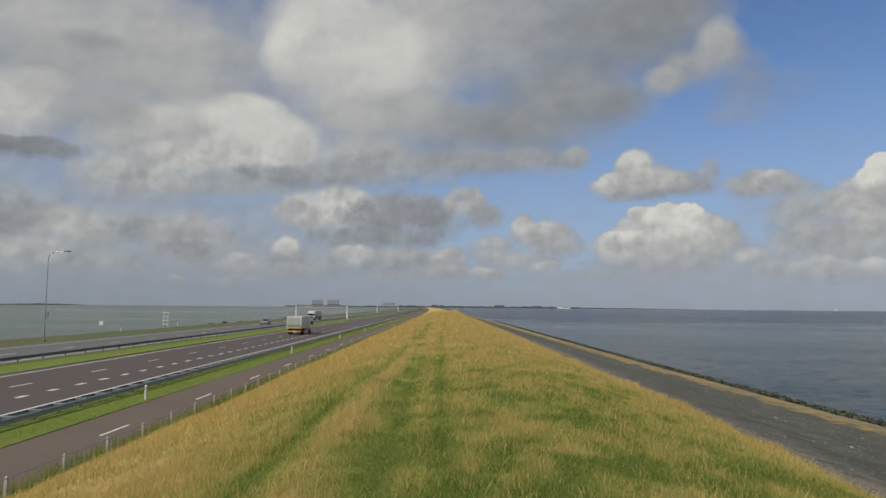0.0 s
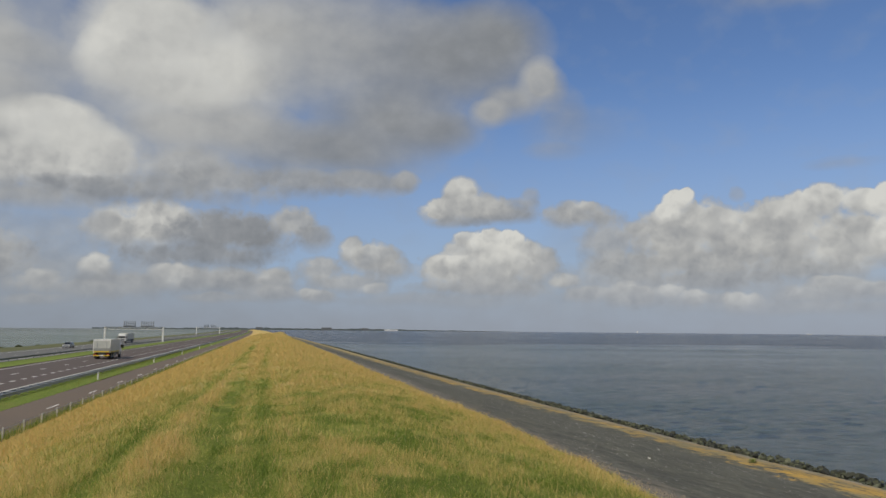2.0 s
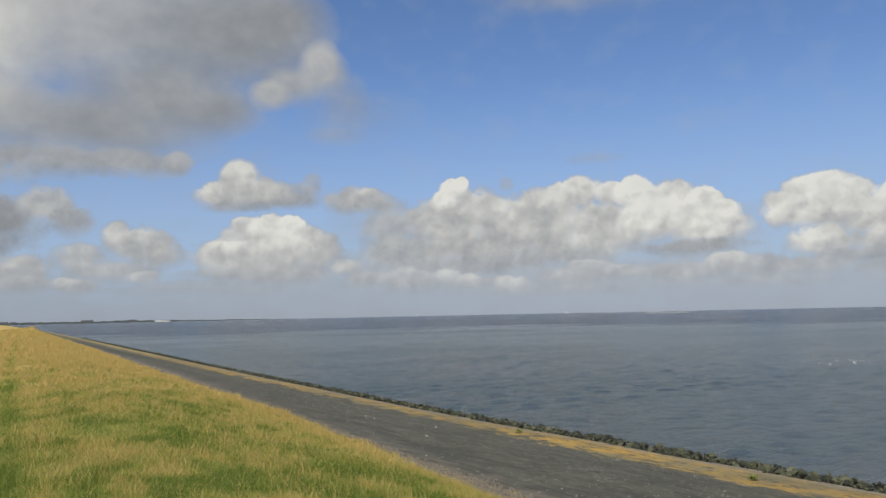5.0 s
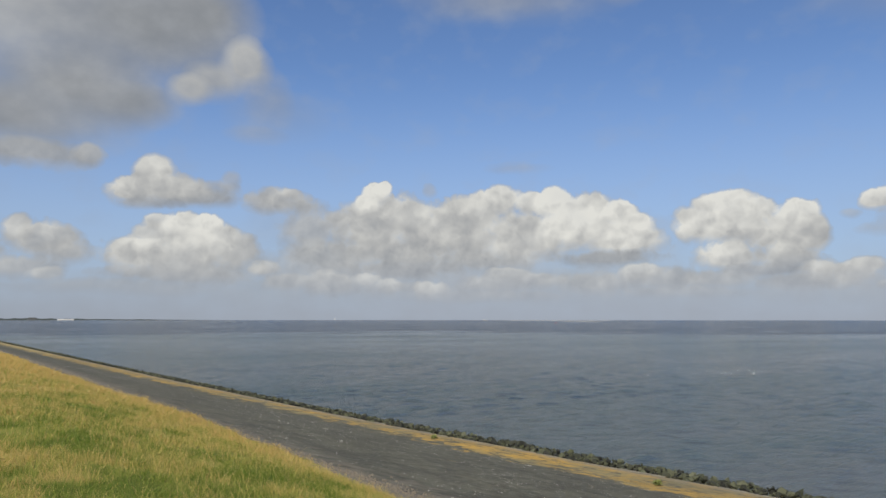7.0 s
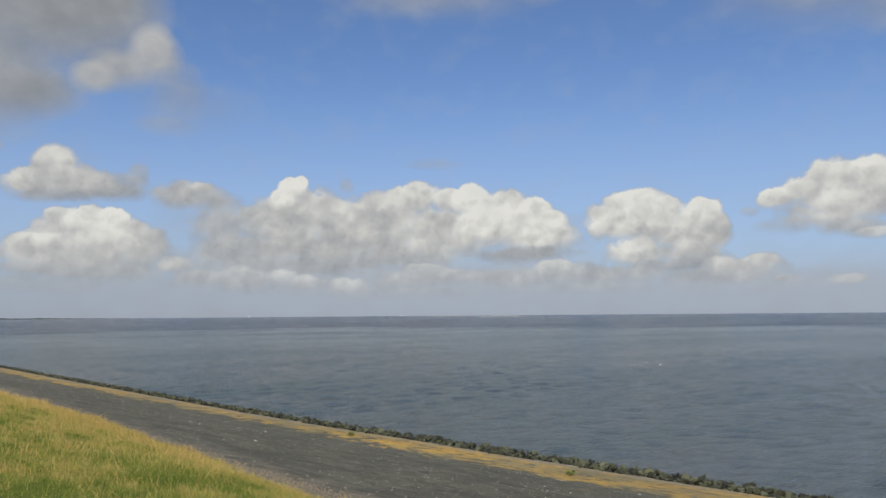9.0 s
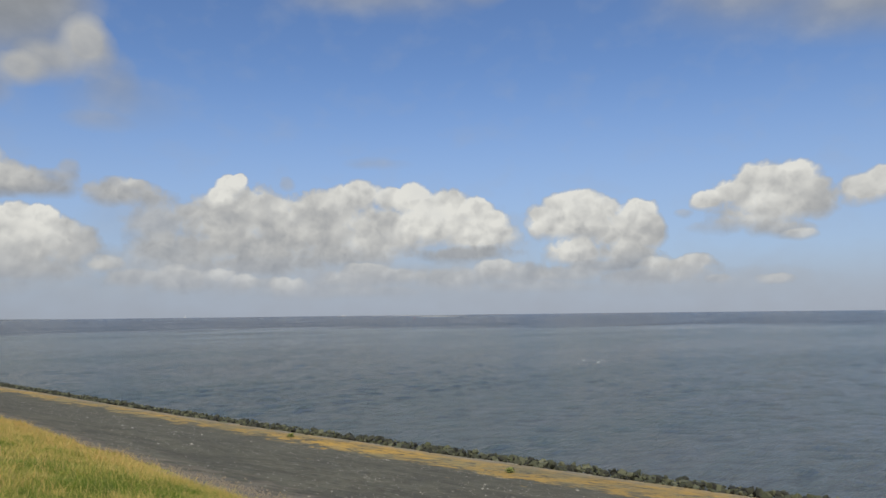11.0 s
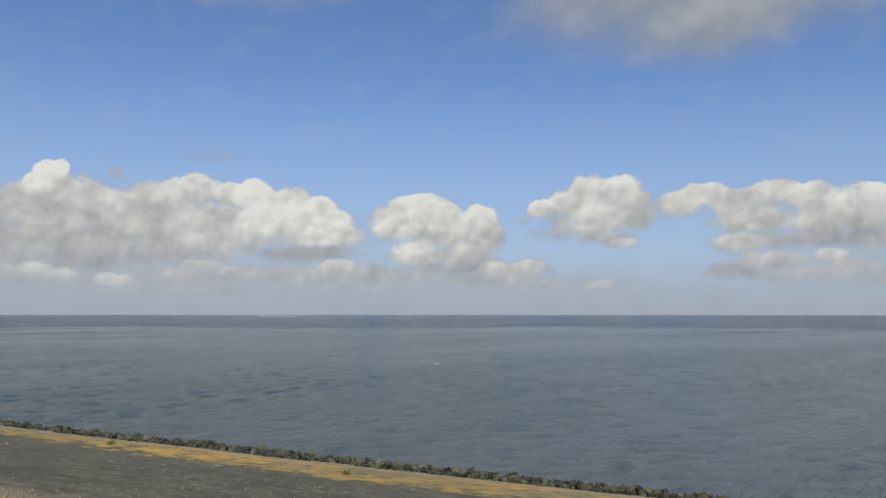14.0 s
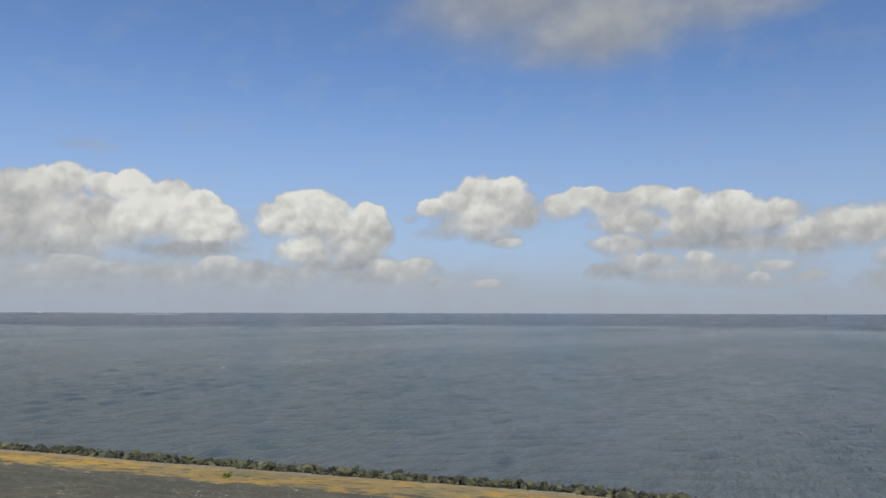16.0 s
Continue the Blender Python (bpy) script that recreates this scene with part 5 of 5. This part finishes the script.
def car(x, y, turn, label):
    """A hatchback; its middle at the origin, driving along +y."""
    t = empty("car", x, y, LAND_Z, turn)
    bm = bmesh.new()
    box(bm, -0.87, 0.87, -2.1, 2.1, 0.28, 0.92, bevel=0.14)
    body = part("body", bm, SILVER, t, smooth=False)
    bm = bmesh.new()
    rows = ((-1.95, 0.88), (-1.45, 1.44), (0.15, 1.46), (1.05, 0.9))
    left = [bm.verts.new((-0.78 if z < 1 else -0.62, yy, z)) for yy, z in rows]
    right = [bm.verts.new((0.78 if z < 1 else 0.62, yy, z)) for yy, z in rows]
    for i in range(4):
        j = (i + 1) % 4
        bm.faces.new((left[i], left[j], right[j], right[i]))
    bm.faces.new(left)
    bm.faces.new(right[::-1])
    bmesh.ops.bevel(bm, geom=bm.edges[:], offset=0.05, segments=2, affect="EDGES")
    part("cabin", bm, SILVER, t)
    mesh_object("windscreen", [(-0.66, 0.98, 0.97), (0.66, 0.98, 0.97), (0.56, 0.30, 1.40), (-0.56, 0.30, 1.40)], [(0, 1, 2, 3)], GLASS, t)
    mesh_object("rear_window", [(0.66, -1.93, 0.99), (-0.66, -1.93, 0.99), (-0.56, -1.56, 1.38), (0.56, -1.56, 1.38)], [(0, 1, 2, 3)], GLASS, t)
    for side in (-1, 1):
        mesh_object("side_window", [(side * 0.80, -1.6, 0.98), (side * 0.80, 0.85, 0.98), (side * 0.665, 0.12, 1.38), (side * 0.665, -1.35, 1.38)], [(0, 1, 2, 3)], GLASS, t)
        boxed("headlamp", LAMP_GLASS, body, min(0.5 * side, 0.8 * side), max(0.5 * side, 0.8 * side), 2.05, 2.13, 0.62, 0.76, bevel=0.02)
        boxed("tail_lamp", RED, body, min(0.56 * side, 0.82 * side), max(0.56 * side, 0.82 * side), -2.13, -2.05, 0.66, 0.84, bevel=0.02)
        boxed("mirror", BLACK, t, min(0.8 * side, 0.98 * side), max(0.8 * side, 0.98 * side), 0.6, 0.72, 0.92, 1.05, bevel=0.03)
        for yy in (-1.3, 1.3):
            wheel(t, side * 0.78, yy, 0.31, 0.2)
    return tagged(t, label, "car")


car(-45.8, 192.0, 180.0, "small silver-grey car coming along the far carriageway")

# ---- small things on the lake-side verge ----


def sign_on_post(x, y, z, high, size):
    thing = empty("traffic_sign", x, y, z)
    bm = bmesh.new()
    rod(bm, (0, 0, -0.2), (0, 0, high), 0.04, n=8)
    part("post", bm, GALVANISED, thing)
    boxed("board", WHITE_METAL, thing, -size / 2, size / 2, -0.06, -0.03, high - size * 0.7, high + size * 0.3, bevel=0.01)
    return tagged(thing, "square white sign board on a thin post", "sign")


sign_on_post(-67.0, 145.5, 3.3, 2.3, 0.8)


def ladder_mast(x, y, z):
    thing = empty("signal_mast", x, y, z)
    for dx in (-0.55, 0.55):
        bm = bmesh.new()
        rod(bm, (dx, 0, -0.2), (dx, 0, 4.0), 0.05, n=8)
        part("upright", bm, WHITE_METAL, thing)
    for h in (0.9, 1.9, 2.9, 3.8):
        boxed("rung", WHITE_METAL, thing, -0.75, 0.75, -0.05, 0.05, h - 0.09, h + 0.09, bevel=0.02)
    return tagged(thing, "white open metal frame standing on the lake bank", "mast")


ladder_mast(-69.5, 186.0, 3.3)


def stub(x, y, z):
    thing = empty("bank_post", x, y, z)
    bm = bmesh.new()
    rod(bm, (0, 0, -0.1), (0, 0, 0.95), 0.1, 0.09, 8)
    part("body", bm, WHITE_METAL, thing)
    boxed("cap", DARK_STEEL, thing, -0.11, 0.11, -0.11, 0.11, 0.93, 1.0, bevel=0.02)
    return tagged(thing, "short white post on the lake bank", "post", "posts on the lake bank")


stub(-68.5, 158.0, 3.4)
stub(-69.3, 194.0, 3.4)


def shrub(x, y, z, size, seed):
    thing = empty("shrub", x, y, z)
    r = np.random.RandomState(seed)
    bm = bmesh.new()
    for i in range(6):
        a = r.uniform(0, 6.28)
        rod(bm, (0, 0, -0.1), (math.cos(a) * size * 0.6, math.sin(a) * size * 0.4, size * r.uniform(0.5, 0.8)), 0.05, 0.015, 5)
    part("stems", bm, DARK_STEEL, thing)
    verts, faces = [], []
    for i in range(900):
        a, q = r.uniform(0, 6.28), r.uniform(0, 1) ** 0.5
        c = np.array([math.cos(a) * q * size * 1.1, math.sin(a) * q * size * 0.7, size * (0.15 + 0.75 * r.rand() * (1 - 0.6 * q * q))])
        d1, d2 = r.normal(0, 0.11, 3), r.normal(0, 0.11, 3)
        b = len(verts)
        verts += [c - d1, c + d2, c + d1, c - d2]
        faces.append((b, b + 1, b + 2, b + 3))
    mesh_object("leaves", [tuple(v) for v in verts], faces, LEAVES, thing)
    return tagged(thing, "low dark green shrub on the lake bank", "shrub", "shrubs on the lake bank")


for i, (x, y, size) in enumerate(((-69.5, 112.0, 0.7), (-70.0, 224.0, 0.75), (-70.5, 240.0, 0.9), (-70.3, 258.0, 0.7), (-70.0, 330.0, 0.9), (-71.0, 410.0, 1.0))):
    shrub(x + float(bend(y)), y, 2.9, size, 200 + i)

# ---- far shores ----


def wooded_coast(name, az0, az1, dist, tall, seed, label, fade=0.0):
    """A long low ridge of wood and roofs on the horizon."""
    n = int((az1 - az0) * 14)
    az = np.radians(np.linspace(az0, az1, n))
    h = tall * (0.45 + 0.75 * fbm(np.arange(n) * 0.06, np.zeros(n), seed, 4) * (0.5 + fbm(np.arange(n) * 0.5, np.zeros(n) + 4, seed + 3, 2)))
    if fade:
        h = h * np.clip((az1 - np.degrees(az)) / fade, 0.06, 1)
    verts, faces = [], []
    for i in range(n):
        s, c = math.sin(az[i]), math.cos(az[i])
        for d, z in ((dist - 30, -1.0), (dist - 20, h[i] * 0.75), (dist, h[i]), (dist + 60, -1.0)):
            verts.append((s * d, c * d, z))
        if i:
            for j in range(3):
                faces.append((4 * i - 4 + j, 4 * i + j, 4 * i + j + 1, 4 * i - 3 + j))
    return tagged(mesh_object(name, verts, faces, HAZY_TREES), label, "coast", kind="structure")


wooded_coast("backdrop_coast", -6.0, 20.5, 4500, 12, 51, "dark wooded coast low on the horizon", 13.0)
wooded_coast("backdrop_coast_lake", -34.5, -25.4, 4300, 7, 57, "thin dark strip of far land across the lake", 2.0)
wooded_coast("backdrop_coast_dam", -12.0, -5.0, 4600, 8, 58, "thin far shore beyond the motorway", 0.0)


def far_house(az, dist, wide, high, mat, label):
    a = radians(az)
    thing = empty("far_building", math.sin(a) * dist, math.cos(a) * dist, 0, -az)
    boxed("wall", mat, thing, -wide / 2, wide / 2, -8, 8, -0.5, high)
    verts = [(-wide / 2 - 0.5, -8.5, high), (wide / 2 + 0.5, -8.5, high), (wide / 2 + 0.5, 8.5, high), (-wide / 2 - 0.5, 8.5, high), (-wide / 2 - 0.5, 0, high + 3), (wide / 2 + 0.5, 0, high + 3)]
    mesh_object("roof", verts, [(0, 1, 5, 4), (2, 3, 4, 5), (0, 4, 3), (1, 2, 5), (0, 3, 2, 1)], mat, thing)
    return tagged(thing, label, "building", "buildings on the far coast")


far_house(9.45, 4430, 60, 3, WHITE_METAL, "long white building on the far coast")
far_house(9.0, 4430, 30, 4, WHITE_METAL, "white gabled building on the far coast")
far_house(4.4, 4430, 60, 14, FAR_WALL, "grey building above the far woods")
far_house(-0.6, 4430, 40, 13, FAR_WALL, "grey building above the far woods")
far_house(7.3, 4430, 40, 12, FAR_WALL, "grey building above the far woods")


def sail_boat(az, dist):
    a = radians(az)
    thing = empty("sailing_boat", math.sin(a) * dist, math.cos(a) * dist, 0, -az)
    bm = bmesh.new()
    box(bm, -5, 5, -1.4, 1.4, -0.4, 1.2, bevel=0.5)
    part("hull", bm, WHITE_METAL, thing)
    mesh_object("sail", [(-3, 0, 1.6), (4, 0, 1.6), (0.3, 0, 14), (-3, 0.08, 1.6), (4, 0.08, 1.6), (0.3, 0.08, 14)], [(0, 1, 2), (5, 4, 3), (0, 2, 5, 3), (1, 4, 5, 2), (0, 3, 4, 1)], WHITE_METAL, thing)
    bm = bmesh.new()
    rod(bm, (0.3, 0.2, 1.0), (0.3, 0.2, 15), 0.1, n=6)
    part("mast", bm, GALVANISED, thing)
    return tagged(thing, "small white sailing boat far out on the sea", "boat")


sail_boat(28.0, 4500)


def motor_ship(az, dist):
    a = radians(az)
    thing = empty("motor_vessel", math.sin(a) * dist, math.cos(a) * dist, 0, -az)
    boxed("hull", GREY_PANEL, thing, -13, 14, -2.5, 2.5, -0.6, 1.5, bevel=0.6)
    boxed("wheelhouse", WHITE_METAL, thing, -11, -4, -2, 2, 1.5, 5.6, bevel=0.3)
    boxed("deckhouse", WHITE_METAL, thing, 3, 12, -2, 2, 1.5, 3.4, bevel=0.3)
    bm = bmesh.new()
    rod(bm, (-7, 0, 5.4), (-7, 0, 10), 0.15, n=6)
    part("mast", bm, WHITE_METAL, thing)
    return tagged(thing, "white motor vessel far out on the sea", "boat")


motor_ship(39.6, 4300)


def sandbank(az0, az1, dist, extent, label):
    verts, faces = [], []
    n = 40
    for i in range(n):
        a = radians(az0 + (az1 - az0) * i / (n - 1))
        w = extent * (0.3 + 0.9 * fbm(np.array([i * 0.25]), np.array([2.0]), 71)[0]) * math.sin(math.pi * (i + 0.5) / n)
        for d, z in ((dist - w, 0.0), (dist, 1.0), (dist + w, 0.0)):
            verts.append((math.sin(a) * d, math.cos(a) * d, z - 0.1))
        if i:
            for j in range(2):
                faces.append((3 * i - 3 + j, 3 * i + j, 3 * i + j + 1, 3 * i - 2 + j))
    return tagged(mesh_object("sandbank", verts, faces, SAND), label, "sandbank", kind="structure")


sandbank(41.5, 49.0, 3900, 150, "low pale sandbank on the horizon")
sandbank(45.5, 48.5, 2300, 60, "low pale sandbank in the sea")


def buoy(az, dist):
    a = radians(az)
    thing = empty("buoy", math.sin(a) * dist, math.cos(a) * dist, 0)
    bm = bmesh.new()
    rod(bm, (0, 0, -0.5), (0, 0, 0.8), 0.9, 0.8, 12)
    part("float", bm, RED, thing)
    bm = bmesh.new()
    rod(bm, (0, 0, 0.8), (0, 0, 3.4), 0.5, 0.12, 8)
    part("tower", bm, RED, thing)
    return tagged(thing, "small dark red buoy on the sea", "buoy", "buoys at sea")


buoy(45.0, 1500)
buoy(95.5, 1100)

# white specks on the water, added in place of a distant flock of gulls
rng = np.random.RandomState(19)
fvv, fff = [], []
for i in range(26):
    az = radians(rng.normal(58.5, 2.2))
    d = rng.normal(142, 7)
    cx0, cy0, s = math.sin(az) * d, math.cos(az) * d, rng.uniform(0.06, 0.16)
    b = len(fvv)
    for j in range(6):
        a = j * 1.047
        fvv.append((cx0 + s * math.cos(a) * rng.uniform(0.6, 1.2), cy0 + s * 0.8 * math.sin(a) * rng.uniform(0.6, 1.2), 0.01))
    fvv.append((cx0, cy0, 0.07))
    fff += [(b + j, b + (j + 1) % 6, b + 6) for j in range(6)]
tagged(mesh_object("foam_flecks", fvv, fff, WHITE_SPECK), "white specks standing in for a flock of gulls on the water", "foam", kind="stuff")


def weed(x, y, z, seed):
    """A leafy plant rooted in a joint of the asphalt."""
    thing = empty("weed_plant", x, y, z)
    r = np.random.RandomState(seed)
    verts, faces = [], []
    for i in range(110):
        a, l, h = r.uniform(0, 6.28), r.uniform(0.12, 0.42), r.uniform(0.05, 0.26)
        c = np.array([math.cos(a), math.sin(a) * 0.7, 0.0])
        side = np.array([-c[1], c[0], 0.0]) * 0.04
        mid = c * l * 0.55 + np.array([0, 0, h])
        tip = c * l + np.array([0, 0, h * r.uniform(0.4, 0.9)])
        b = len(verts)
        verts += [c * 0.02, mid - side, tip, mid + side]
        faces.append((b, b + 1, b + 2, b + 3))
    mesh_object("leaves", verts, faces, WEED, thing)
    bm = bmesh.new()
    for i in range(5):
        a = r.uniform(0, 6.28)
        rod(bm, (0, 0, -0.05), (math.cos(a) * 0.12, math.sin(a) * 0.1, 0.24), 0.012, 0.004, 5)
    part("stems", bm, WEED, thing)
    return tagged(thing, "green leafy weed growing from the lichen-covered slope", "plant", "weeds on the slope")


for x, y, seed in ((29.65, 23.0, 301), (29.3, 40.8, 303)):
    lx = x - float(shore_shift(y))
    weed(x, y, float(slope_height(np.array([lx]), np.array([y]))[0]), seed)
